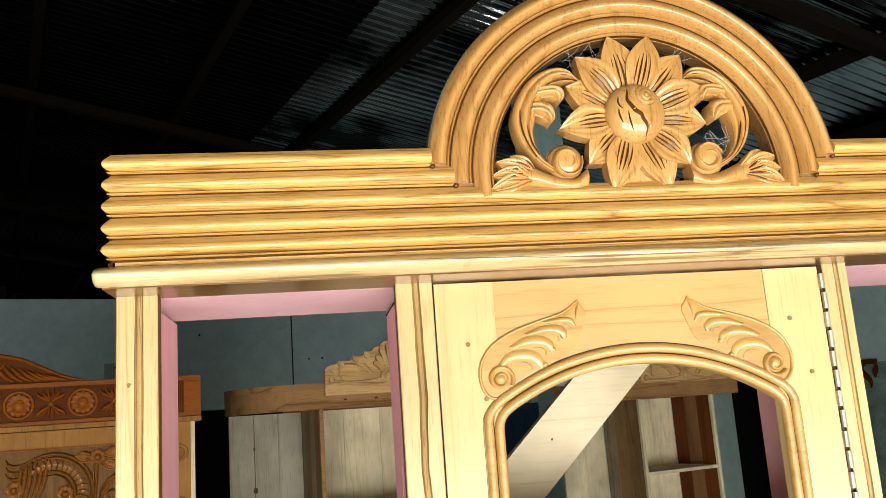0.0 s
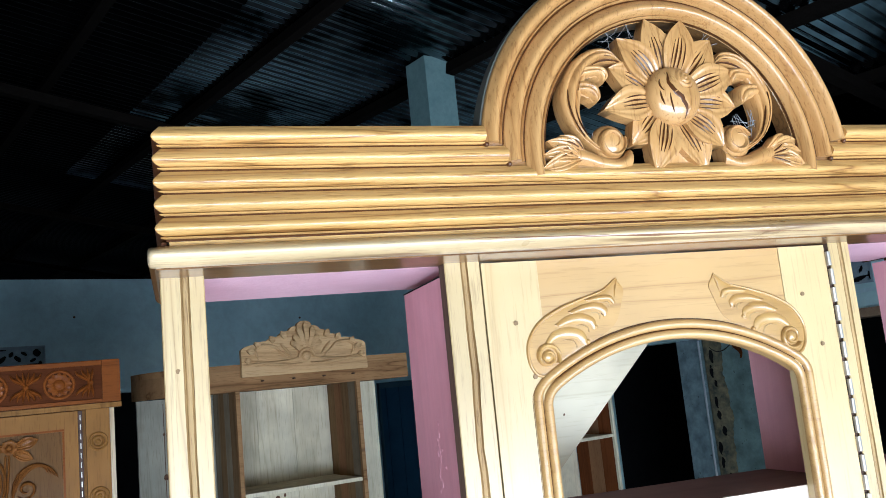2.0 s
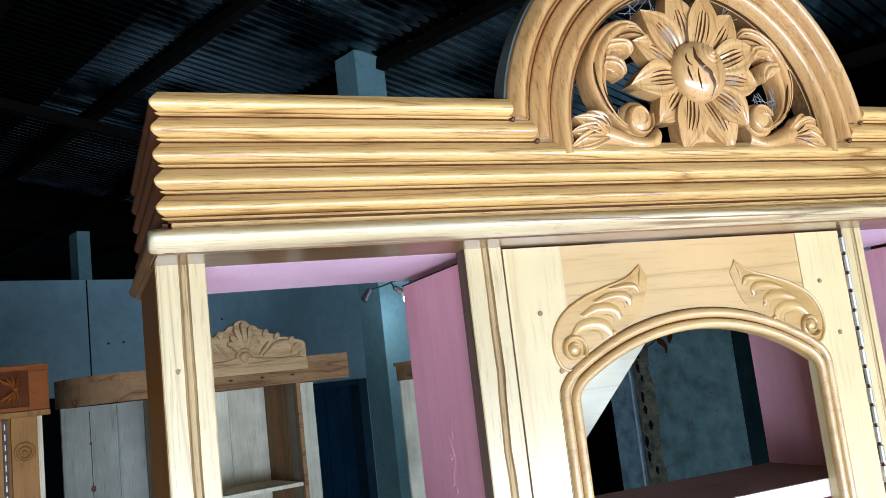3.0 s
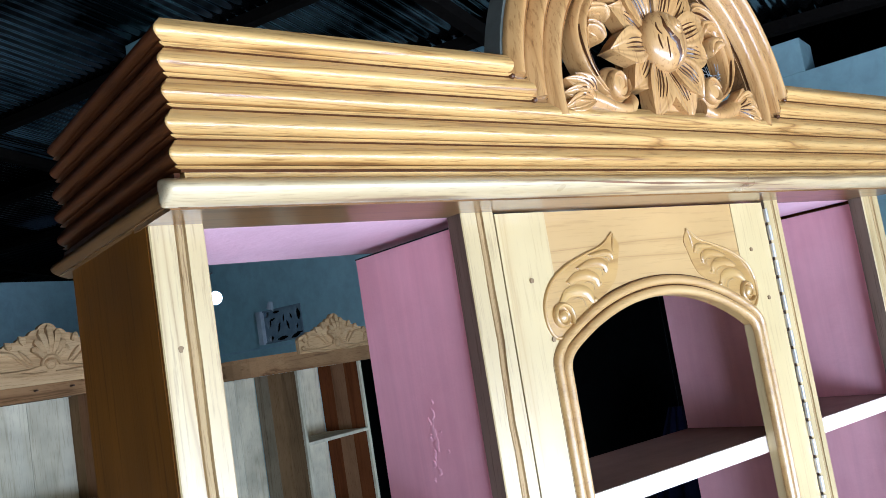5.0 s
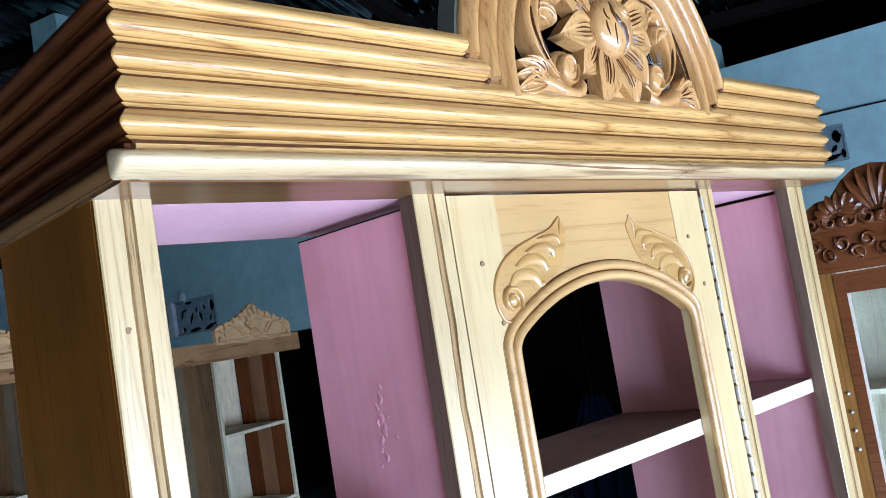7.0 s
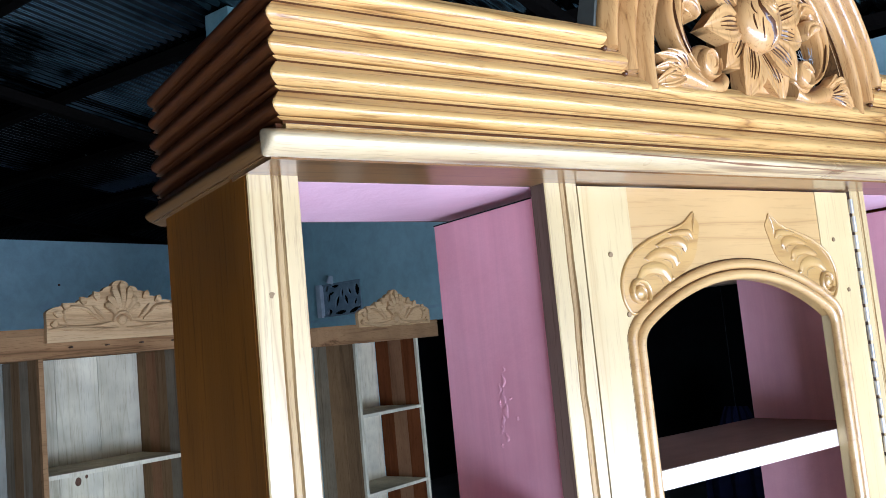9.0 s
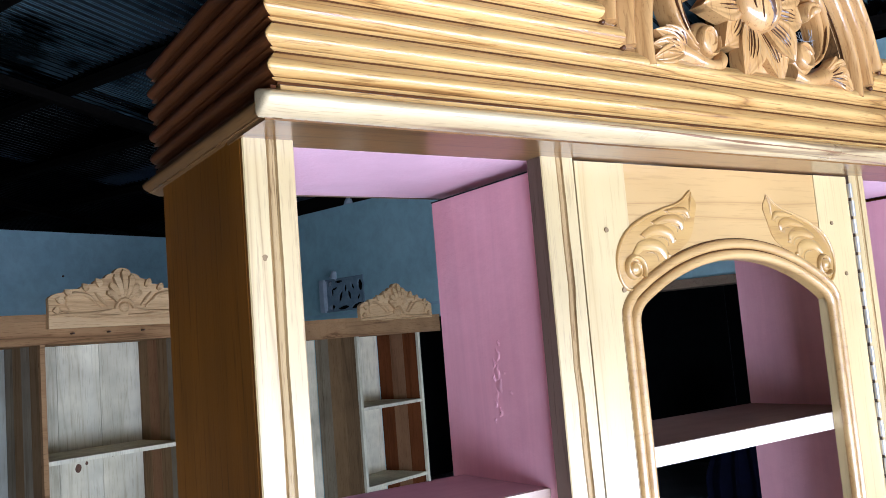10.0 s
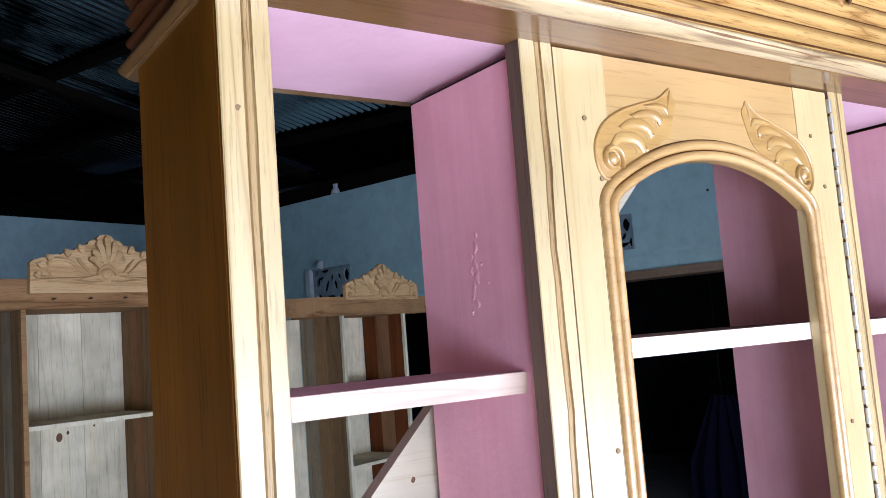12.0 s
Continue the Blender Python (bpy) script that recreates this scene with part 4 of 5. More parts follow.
def petal_cut(c, y, ang, r0, r1, width, lift, cup, tip, s0):
    """A dark cut line that lies along a petal, thick near the heart and thin outwards."""
    ca, sa = math.cos(ang), math.sin(ang)
    rows = []
    for i in range(11):
        t = 0.10 + (0.58 - 0.2 * abs(s0)) * i / 10
        s = s0 * (1 - 0.25 * i / 10)
        half = width / 2 * (0.50 + 0.50 * math.sin(min(1.0, t / tip) * math.pi / 2)) if t < tip else width / 2 * (1 - ((t - tip) / (1 - tip)) ** 1.7)
        h = lift * math.sin(math.pi * (0.12 + 0.72 * t)) + cup * abs(s) ** 1.5 * (1 - t * 0.4)
        r, w = r0 + (r1 - r0) * t, 0.0013 * math.sin(math.pi * (0.1 + 0.85 * i / 10))
        x, z = c[0] + r * ca - s * half * sa, c[1] + r * sa + s * half * ca
        rows.append([(x - sa * w * u, y - h - o, z + ca * w * u) for u, o in ((-1, 0.0002), (0, 0.0009), (1, 0.0002), (0, -0.003))])
    return loft(rows)


TIPS = ((-23, 106), (29, 105), (71, 80), (96, 35), (95, -12), (67, -66), (38, -97), (-37, -98), (-64, -62), (-98, -17), (-84, 39), (-69, 77))
for k, (tx, tz) in enumerate(TIPS):
    a, r1 = math.atan2(tz, tx), math.hypot(tx, tz) / 1000
    w, y = (0.046, FY - 0.0025) if k % 2 else (0.048, FY + 0.0005)
    for s0 in (-0.46, -0.16, 0.14, 0.44):
        part("cut_line", petal_cut((FX, FZ), y, a, 0.030, r1, w, 0.014, 0.003, 0.44, s0), pooled, crown, smooth=True)
    part("petal", petal((FX, FZ), y, a, 0.030, r1, w, 0.014, 0.003, 0.44, rib=0.0008, nu=18, nv=12, thick=0.020), carve_gold, crown, smooth=True)
part("petal", petal((FX, FZ), FY + 0.006, radians(-88), 0.030, 0.100, 0.060, 0.011, 0.004, 0.5, rib=0.0004, nu=14, nv=10, thick=0.012), carve_gold, crown, smooth=True)

for s in (-1, 1):
    q = lambda x, z: (FX + s * x / 1000, FZ + z / 1000)
    main = part("scroll_leaf", leaf_band([q(65, 45), q(83, 64), q(107, 63), q(132, 47), q(148, 23), q(155, 0), q(152, -23), q(143, -42), q(128, -58), q(106, -72)],
                                         [q(66, 41), q(80, 46), q(97, 43), q(112, 30), q(122, 12), q(128, -8), q(130, -24), q(126, -42), q(117, -56), q(102, -64)],
                                         FY + 0.002, 0.015, 2.5, 0.0030, 0, 0, 0.014), carve_gold, crown, "carved acanthus scroll", smooth=True)
    for a, b in (([q(116, 42), q(102, 42), q(90, 38), q(86, 27), q(93, 18)], [q(126, 24), q(113, 25), q(105, 26), q(100, 24), q(95, 19)]),
                 ([q(127, 22), q(114, 20), q(103, 14), q(100, 0), q(106, -8)], [q(133, 3), q(126, 2), q(119, -1), q(113, -4), q(108, -8)])):
        part("leaf_curl", leaf_band(a, b, FY - 0.001, 0.014, 2.0, 0.0026, 0, 0, 0.014), carve_gold, main, smooth=True)
    for pts in ([(72, 50), (88, 56), (108, 54), (126, 38)], [(70, 45), (84, 50), (100, 48), (118, 34)], [(138, 14), (142, -6), (140, -28), (126, -50)], [(146, 8), (148, -12), (145, -30), (130, -52)]):
        part("cut_line", ridge(bez([q(*p) for p in pts], 20), FY - 0.0125, 0.0016, 0.0012, (0.2, 0.2)), pooled, main, smooth=True)
    knob = part("scroll_knob", dome((q(92, 0)[0], FY + 0.004, FZ - 0.057), 0.0235, 0.016, 24, 6), carve_gold, crown, smooth=True)
    part("knob_swirl", ridge(spiral(q(92, -57), 0.0205, 0.005, 0.3, 1.5 * s, 40), FY - 0.005, 0.0085, 0.010), carve_gold, knob, smooth=True)
    foot = part("foot_leaf", leaf_band([q(66, -66), q(82, -78), q(104, -76), q(124, -68), q(142, -60), q(158, -60)],
                                       [q(68, -92), q(88, -98), q(112, -96), q(134, -89), q(150, -86), q(166, -82)],
                                       FY + 0.001, 0.014, 1.0, 0.0012, 0, 0, 0.015), carve_gold, crown, "carved foot leaf with spread fingers", smooth=True)
    for dg, ln, w in ((40, 38, 19), (20, 50, 22), (0, 53, 22), (-18, 60, 22)):
        a = radians(dg if s > 0 else 180 - dg)
        part("leaf_finger", petal(q(134, -74), FY - 0.001, a, 0.0, ln / 1000, w / 1000, 0.014, 0.002, 0.55, nu=12, nv=7, thick=0.016, rib=0.0012), carve_gold, foot, smooth=True)
        part("cut_line", petal_cut(q(134, -74), FY - 0.001, a, 0.0, ln / 1000, w / 1000, 0.014, 0.002, 0.55, -0.75), pooled, foot, smooth=True)

rnd = random.Random(8)
for cx, cz, r, n in ((-0.052, 0.082, 0.030, 9), (0.118, -0.040, 0.026, 12), (0.070, 0.090, 0.024, 7), (-0.122, -0.066, 0.024, 8)):
    bm = bmesh.new()
    for k in range(n):
        a, b = rnd.uniform(0, 6.28), rnd.uniform(1.8, 4.4)
        p, q = (Vector((FX + cx + r * math.cos(w), CF + rnd.uniform(0.0, 0.02), FZ + cz + r * math.sin(w))) for w in (a, a + b))
        mid_ = (p + q) / 2 + Vector((rnd.uniform(-0.004, 0.004), 0, -0.004))
        cyl(p, mid_, 0.00035, 4, bm=bm)
        cyl(mid_, q, 0.00035, 4, bm=bm)
    part("cobweb", bm, string_mat, crown, "grey dusty cobweb threads")

# uprights
for k, (x0, x1) in enumerate(((X0, -0.180), (0.100, 0.1455), (0.668, 0.703), (0.957, X1))):
    post = part("front_post", grooved_post(x0, x1, Y0, Y0 + 0.023, 0.06, 2.042, k, 0.05 if k == 1 else 0.012), gold_z, case, "golden varnished post with a beaded groove and raw sides")
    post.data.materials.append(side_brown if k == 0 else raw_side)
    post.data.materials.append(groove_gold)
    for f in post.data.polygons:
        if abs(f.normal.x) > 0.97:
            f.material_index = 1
        elif f.normal.y < -0.1 and 0.0006 < f.center.y + ORG[case.name].translation.y - Y0 < 0.006 and 0.2 < (f.center.x + ORG[case.name].translation.x - x0) / (x1 - x0) < 0.8:
            f.material_index = 2
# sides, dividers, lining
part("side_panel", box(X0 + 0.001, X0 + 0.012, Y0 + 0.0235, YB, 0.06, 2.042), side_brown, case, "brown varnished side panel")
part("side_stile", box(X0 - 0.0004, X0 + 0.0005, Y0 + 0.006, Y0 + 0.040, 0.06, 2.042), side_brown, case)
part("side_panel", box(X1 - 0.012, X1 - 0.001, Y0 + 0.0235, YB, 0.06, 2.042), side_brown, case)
part("inner_lining", box(X0 + 0.0125, X0 + 0.033, Y0 + 0.0235, YB, 0.06, 2.033), pink, case, "mauve-pink painted lining")
part("inner_lining", box(X1 - 0.040, X1 - 0.0125, Y0 + 0.0235, YB, 0.06, 2.033), pink, case, "mauve-pink painted lining")
part("paint_lip", box(0.1054, 0.1069, Y0 + 0.0235, Y0 + 0.0300, 0.06, 2.029), pink, case, bevel=0.0006)
part("divider", box(0.107, 0.1385, Y0 + 0.0235, YB - 0.014, 0.06, 2.029), pink, case, "mauve-pink painted divider with a rough knot scar")
part("divider", box(0.662, 0.684, Y0 + 0.0235, YB - 0.035, 0.06, 2.029), pink, case, "mauve-pink painted divider")
part("inner_top", box(X0 + 0.0205, X1 - 0.0405, Y0 + 0.0240, YB + 0.006, 2.0385, 2.0420), pink_top, case, "mauve-pink painted underside")
part("joint_line", box(0.1058, 0.1069, Y0 + 0.031, YB - 0.014, 2.0276, 2.0291), cavity_black, case, "dark open joint over the divider")
part("joint_line", box(0.6845, 0.6856, Y0 + 0.046, YB - 0.036, 2.0276, 2.0291), cavity_black, case)
# painted-over knot on the divider
rnd = random.Random(2)
for k, (y, z, ln, w) in enumerate(((1.160, 1.832, 0.018, 0.006), (1.168, 1.823, 0.014, 0.004), (1.163, 1.813, 0.017, 0.008), (1.170, 1.806, 0.010, 0.004), (1.160, 1.798, 0.018, 0.009), (1.167, 1.787, 0.016, 0.006), (1.171, 1.776, 0.010, 0.005), (1.163, 1.768, 0.012, 0.006), (1.157, 1.846, 0.007, 0.004), (1.140, 1.790, 0.004, 0.004), (1.174, 1.758, 0.006, 0.003), (1.150, 1.812, 0.003, 0.003))):
    pts = [Vector((y + 0.0015 * math.sin(i * 0.9 + k), z + ln * (i / 10 - 0.5))) for i in range(11)]
    bm = ridge(pts, 0, w * 1.3, 0.0010, (0.15, 0.15))
    bm.transform(Matrix(((0, 1, 0, 0.1072), (1, 0, 0, 0), (0, 0, 1, 0), (0, 0, 0, 1))))
    part("knot_scar", bm, pink, case, "rough painted-over knot", smooth=True)
# shelves
for x0, x1, y0, zt, mt in ((X0 + 0.0335, 0.1065, 1.087, 1.691, pink_edge), (0.139, 0.6615, 1.062, 1.716, bare_edge), (0.6845, X1 - 0.041, 1.069, 1.712, bare_edge)):
    sh = part("shelf", box(x0, x1, y0 + 0.004, YB - 0.036, zt - 0.022, zt), shelf_pale if mt is pink_edge else shelf_paint, case, "dusty brown-pink painted shelf board")
    part("shelf_edge", box(x0, x1, y0, y0 + 0.0035, zt - 0.0225, zt - 0.0005), mt, sh, "bare pale sawn front edge")
    for d in (0.5, 0.98):
        part("shelf", box(x0, x1, y0 + 0.004, YB - 0.036, zt - 0.022 - d * 0.8, zt - d * 0.8), shelf_paint, case)
part("base_board", box(X0 + 0.002, X1 - 0.002, Y0 + 0.005, YB, 0.0, 0.058), side_brown, case)
part("drawer_front", box(0.146, 0.6675, Y0 + 0.004, Y0 + 0.024, 0.06, 0.86), gold_x, case)

# arched door
DL, DR, DT, DB = 0.1475, 0.6605, 2.0362, 0.88
OL, OR_, OS, OT = 0.222, 0.583, 1.868, 1.924
door = part("door", box(DL, OL - 0.0005, Y0 + 0.001, Y0 + 0.016, DB, DT), pale_z, case, "pale varnished door with an arched opening, leaf carvings and no glass")
part("stile", box(OR_ + 0.0005, DR, Y0 + 0.001, Y0 + 0.016, DB, DT), pale_z, door)
AR = ((OR_ - OL) ** 2 / 4 + (OT - OS) ** 2) / (2 * (OT - OS))
AX, AZ = (OL + OR_) / 2, OT - AR
A0 = math.asin((OR_ - OL) / 2 / AR)
bm = bmesh.new()
N = 28
for y in (0,):
    fr, bk = [], []
    for k in range(N + 1):
        a = math.pi / 2 + A0 - 2 * A0 * k / N
        x, z = AX + AR * math.cos(a), AZ + AR * math.sin(a)
        fr.append((bm.verts.new((x, Y0 + 0.002, z)), bm.verts.new((x, Y0 + 0.002, DT))))
        bk.append((bm.verts.new((x, Y0 + 0.015, z)), bm.verts.new((x, Y0 + 0.015, DT))))
    for k in range(N):
        bm.faces.new((fr[k][0], fr[k + 1][0], fr[k + 1][1], fr[k][1]))
        bm.faces.new((bk[k][0], bk[k][1], bk[k + 1][1], bk[k + 1][0]))
        bm.faces.new((fr[k][0], bk[k][0], bk[k + 1][0], fr[k + 1][0]))
        bm.faces.new((fr[k][1], fr[k + 1][1], bk[k + 1][1], bk[k][1]))
part("top_rail", bm, pale_x, door, "rosy-grained top rail")
part("bottom_rail", box(OL, OR_, Y0 + 0.002, Y0 + 0.022, DB, DB + 0.09), pale_x, door)
# beads round the opening, up one side, over the arch and down the other
for off, wd, ht, mt in ((0.0060, 0.0120, 0.0070, bead_gold), (0.0190, 0.0120, 0.0085, bead_gold), (0.0126, 0.0012, 0.0020, pooled), (0.0258, 0.0010, 0.0010, pooled)):
    arch = [Vector((AX + (AR + off) * math.cos(a), AZ + (AR + off) * math.sin(a))) for a in (math.pi / 2 + A0 - 2 * A0 * k / 48 for k in range(49))]
    xl, xr = OL - off, OR_ + off
    zl = OS - 0.012 if off < 0.01 else OS - 0.004
    run = [Vector((xl, zl - 0.06 * k)) for k in range(13, -1, -1)]
    run += bez([(xl, zl), (xl, zl + 0.016), tuple(arch[3] - (arch[4] - arch[3]) * 1.5), tuple(arch[3])], 8)[1:]
    run += arch[4:45]
    run += bez([tuple(arch[45]), tuple(arch[45] + (arch[45] - arch[44]) * 1.5), (xr, zl + 0.016), (xr, zl)], 8)
    run += [Vector((xr, zl - 0.06 * k)) for k in range(1, 14)]
    part("arch_bead", ridge(run, Y0 + 0.0015, wd, ht * (1.0 if off < 0.01 else 0.8), (1, 1), seg=9), mt, door, "golden bead round the arched opening" if mt is bead_gold else "dark line between the beads", smooth=True)
# leaf carvings over the arch: a volute, a raised rim and crisp flame lines that end in small curls
for s, vx, vz in ((1, 0.222, 1.916), (-1, 0.5815, 1.914)):
    q = lambda x, z: (vx + s * x, vz + z)
    yf = Y0 + 0.0015
    edge = [q(0.107, 0.092), q(0.085, 0.077), q(0.052, 0.067), q(0.020, 0.056), q(-0.008, 0.040), q(-0.023, 0.018), q(-0.024, -0.005), q(-0.015, -0.021), q(0.002, -0.024)]
    lower = [q(0.109, 0.088), q(0.116, 0.076), q(0.111, 0.060), q(0.104, 0.042), q(0.094, 0.030), q(0.074, 0.018), q(0.052, 0.008), q(0.030, -0.002), q(0.012, -0.012)]
    leaf = part("leaf_carving", ridge(flow(edge, 6), yf, 0.0050, 0.0034, (0.3, 0.8)), carve_pale, door, "relief-carved acanthus leaf", smooth=True)
    part("leaf_field", leaf_band(edge, lower, yf, 0.0016, 0, 0.0, 0, 0, 0.002, 12), carve_pale, leaf, smooth=True)
    for k, (pts, base) in enumerate((([q(-0.002, 0.016), q(0.011, 0.030), q(0.034, 0.034), q(0.052, 0.027), q(0.058, 0.012)], q(0.026, 0.004)),
                                     ([q(0.014, 0.038), q(0.032, 0.048), q(0.053, 0.050), q(0.069, 0.042), q(0.071, 0.030)], q(0.050, 0.022)),
                                     ([q(0.034, 0.053), q(0.056, 0.061), q(0.078, 0.062), q(0.089, 0.054), q(0.087, 0.045)], q(0.068, 0.038)),
                                     ([q(0.058, 0.067), q(0.080, 0.071), q(0.096, 0.070), q(0.102, 0.060)], q(0.086, 0.054)))):
        line = flow(pts, 6)
        inner = [p.lerp(Vector(base), 0.52) for p in line]
        part("leaf_flame", leaf_band(pts, [tuple(Vector(p).lerp(Vector(base), 0.10 + 0.34 * math.sin(math.pi * (i + 0.6) / (len(pts) + 0.2)))) for i, p in enumerate(pts)], yf - 0.0010, 0.0034, 0, 0.0, 0, 0, 0.002, 10, 6), carve_pale, leaf, smooth=True)
        part("cut_line", ridge(inner[4:], yf - 0.0008, 0.0022, 0.0012, (0.1, 0.9)), groove_gold, leaf, smooth=True)
        c = flow(pts, 3)[-1]
        if k < 3:
            part("flame_curl", dome((c.x - s * 0.001, yf, c.y + 0.002), 0.0036 - 0.0005 * k, 0.0046 - 0.0006 * k, 14, 5), carve_pale, leaf, smooth=True)
        part("flame_eye", ridge([c + Vector((-s * 0.0055, 0.0005)), c + Vector((-s * 0.0065, 0.0040)), c + Vector((-s * 0.0055, 0.0080))], yf - 0.0012, 0.0024, 0.0012, (0.3, 0.3)), pooled, leaf, "dark drilled eye of the scallop", smooth=True)
    part("leaf_tip", ridge([Vector(q(0.108, 0.090)), Vector(q(0.104, 0.080)), Vector(q(0.101, 0.066))], yf, 0.004, 0.0035, (0.4, 0.3)), carve_pale, leaf, smooth=True)
    part("volute", ridge(spiral((vx, vz), 0.0165, 0.004, -0.6, 1.5 * s, 44), yf - 0.0005, 0.0062, 0.0062, (0.9, 0.9)), carve_pale, leaf, smooth=True)
    part("volute_eye", dome((vx, yf, vz), 0.008, 0.0075, 16, 5), carve_pale, leaf, smooth=True)
# dowels
for x, z in ((0.185, 1.960), (0.612, 1.970), (0.203, 1.893), (0.632, 1.900), (0.602, 1.842), (-0.213, 1.935), (0.188, 1.60), (0.628, 1.58)):
    part("dowel", cyl((x, Y0 - 0.0006, z), (x, Y0 + 0.01, z), 0.0030 if x > 0 else 0.0018, 7), peg_mat, case)
for x, z in ((0.1470, 2.1690), (0.1735, 2.1445), (0.6670, 2.1690), (0.6405, 2.1445)):
    part("varnish_run", dome((x, CF - 0.002, z), 0.0036, 0.004, 10, 4), pooled, case, "dark pooled varnish at the joint", smooth=True)
for x in (-0.17, -0.15, 0.03, 0.23, 0.45, 0.60, -0.213):
    part("nail", cyl((x, 1.015, 2.0418), (x, 1.015, 2.045), 0.003, 8), nail_mat, case)
part("knot", loft([[(-0.2125 + rr * math.cos(a) * (1 + 0.35 * math.sin(3 * a)), yy, 1.936 + rr * 1.3 * math.sin(a)) for a in (2 * math.pi * i / 16 for i in range(16))] for rr, yy in ((0.0024, Y0 + 0.0005), (0.0021, Y0 - 0.0002), (0.0005, Y0 - 0.0002))]), peg_mat, case, "irregular dark knot mark")
# long steel hinge down the door's edge
hinge = part("hinge", box(0.6612, 0.6672, Y0 + 0.004, Y0 + 0.016, DB, DT - 0.006), steel, case, "long steel strip hinge")
hinge.data.materials[0] = nail_mat
z = DT - 0.010
k = 0
while z > 1.1:
    ln = 0.0215 if k % 2 else 0.0195
    part("knuckle", cyl((0.6642 + (0.0006 if k % 2 else -0.0006), Y0 - 0.001, z - ln), (0.6642 + (0.0006 if k % 2 else -0.0006), Y0 - 0.001, z), 0.0036, 10), steel, hinge, smooth=False)
    z -= ln + 0.005
    k += 1
# raw brace nailed across the back
def brace(p, q, w, y0, y1):
    p, q = Vector(p), Vector(q)
    d = (q - p).normalized()
    n = Vector((-d.y, d.x)) * w / 2
    pts = [p + n, p - n, q - n, q + n]
    return loft([[(a.x, y, a.y) for a in pts] for y in (y0, y1)])


part("back_brace", brace((0.555, 2.033), (-0.19, 1.288), 0.078, YB + 0.001, YB + 0.021), brace_wood, case, "raw pale plank nailed diagonally across the open back")
for x, z, r in ((0.345, 1.832, 0.0016), (0.225, 1.700, 0.0012), (0.08, 1.565, 0.003)):
    part("knot", loft([[(x + rr * math.cos(a) * (1 + 0.25 * math.sin(2 * a)), yy, z + rr * 1.2 * math.sin(a)) for a in (2 * math.pi * i / 12 for i in range(12))] for rr, yy in ((r, YB + 0.0008), (r * 0.7, YB + 0.0002), (r * 0.2, YB + 0.0002))]), knot_mat, case, "dark knot in the raw plank")


# ---- furniture waiting behind ----
def fan_crest(parent, w, h, y, z0, mat, n=7):
    """A carved shell crest with a scalloped edge: rays over a round heart, a leaf loop and curling tips on each side."""
    stops = [(0.5, 0.38), (0.40, 0.50), (0.30, 0.56), (0.21, 0.66), (0.125, 0.78), (0.06, 0.885), (0.0, 1.0)]
    half = [(0.5, 0.0)]
    for (a, b), (c, d) in zip(stops, stops[1:]):
        for i in range(5):
            t = i / 5
            bump = math.sin(math.pi * t) ** 0.6
            half.append((a + (c - a) * t + 0.010 * bump, b + (d - b) * t + 0.024 * bump))
    half.append((0.0, 1.0))
    outline = [(-u, v) for u, v in half] + half[-2::-1]
    crest = part("crest", loft([[(w * u, yy, z0 + h * v) for u, v in outline] for yy in (y, y + 0.024)]), mat, parent, "carved shell crest", local=True)
    for k in range(n):
        a = radians(44 + 92 * k / (n - 1))
        r = h * (0.50 + 0.31 * math.sin(a) ** 8)
        part("shell_lobe", petal((0, z0 + h * 0.16), y - 0.001, a, h * 0.20, r, h * 0.125, 0.022, 0.002, 0.85, nu=9, nv=4, thick=0.020, ribs=False), mat, crest, smooth=True, local=True)
    part("shell_heart", ridge(bez([(-h * 0.20, z0 + h * 0.14), (-h * 0.16, z0 + h * 0.40), (h * 0.16, z0 + h * 0.40), (h * 0.20, z0 + h * 0.14)], 20), y - 0.002, 0.016, 0.016, (0.5, 0.5)), mat, crest, smooth=True, local=True)
    part("shell_heart", dome((0, y, z0 + h * 0.17), h * 0.11, 0.014, 16, 5), mat, crest, smooth=True, local=True)
    for s in (-1, 1):
        loop = flow([(s * w * u, z0 + h * v) for u, v in ((0.15, 0.17), (0.20, 0.30), (0.25, 0.43), (0.34, 0.47), (0.39, 0.38), (0.385, 0.22), (0.37, 0.16))], 6)
        part("leaf_loop", ridge(loop, y - 0.0005, 0.014, 0.012, (0.4, 0.4)), mat, crest, smooth=True, local=True)
        loop = flow([(s * w * u, z0 + h * v) for u, v in ((0.12, 0.20), (0.165, 0.36), (0.20, 0.48))], 6)
        part("leaf_loop", ridge(loop, y - 0.0005, 0.013, 0.012, (0.4, 0.4)), mat, crest, smooth=True, local=True)
        for cu, cv, dg, ln in ((0.40, 0.30, 20, 0.20), (0.36, 0.42, 48, 0.18), (0.25, 0.52, 58, 0.18), (0.16, 0.60, 62, 0.20), (0.43, 0.14, 0, 0.16)):
            part("leaf_tip", petal((s * w * cu, z0 + h * cv), y - 0.001, radians(dg if s > 0 else 180 - dg), 0.0, h * ln, h * 0.13, 0.014, 0.003, 0.55, nu=7, nv=3, thick=0.014), mat, crest, smooth=True, local=True)
        part("crest_rib", ridge(bez([(s * w * 0.03, z0 + h * 0.02), (s * w * 0.20, z0 - h * 0.06), (s * w * 0.34, z0 + h * 0.12), (s * w * 0.49, z0 + h * 0.04)], 18), y, 0.018, 0.014), mat, crest, smooth=True, local=True)
        part("crest_rib", ridge(bez([(s * w * 0.08, z0 + h * 0.14), (s * w * 0.20, z0 + h * 0.06), (s * w * 0.30, z0 + h * 0.02), (s * w * 0.46, z0 + h * 0.16)], 18), y, 0.012, 0.012), mat, crest, smooth=True, local=True)
    return crest


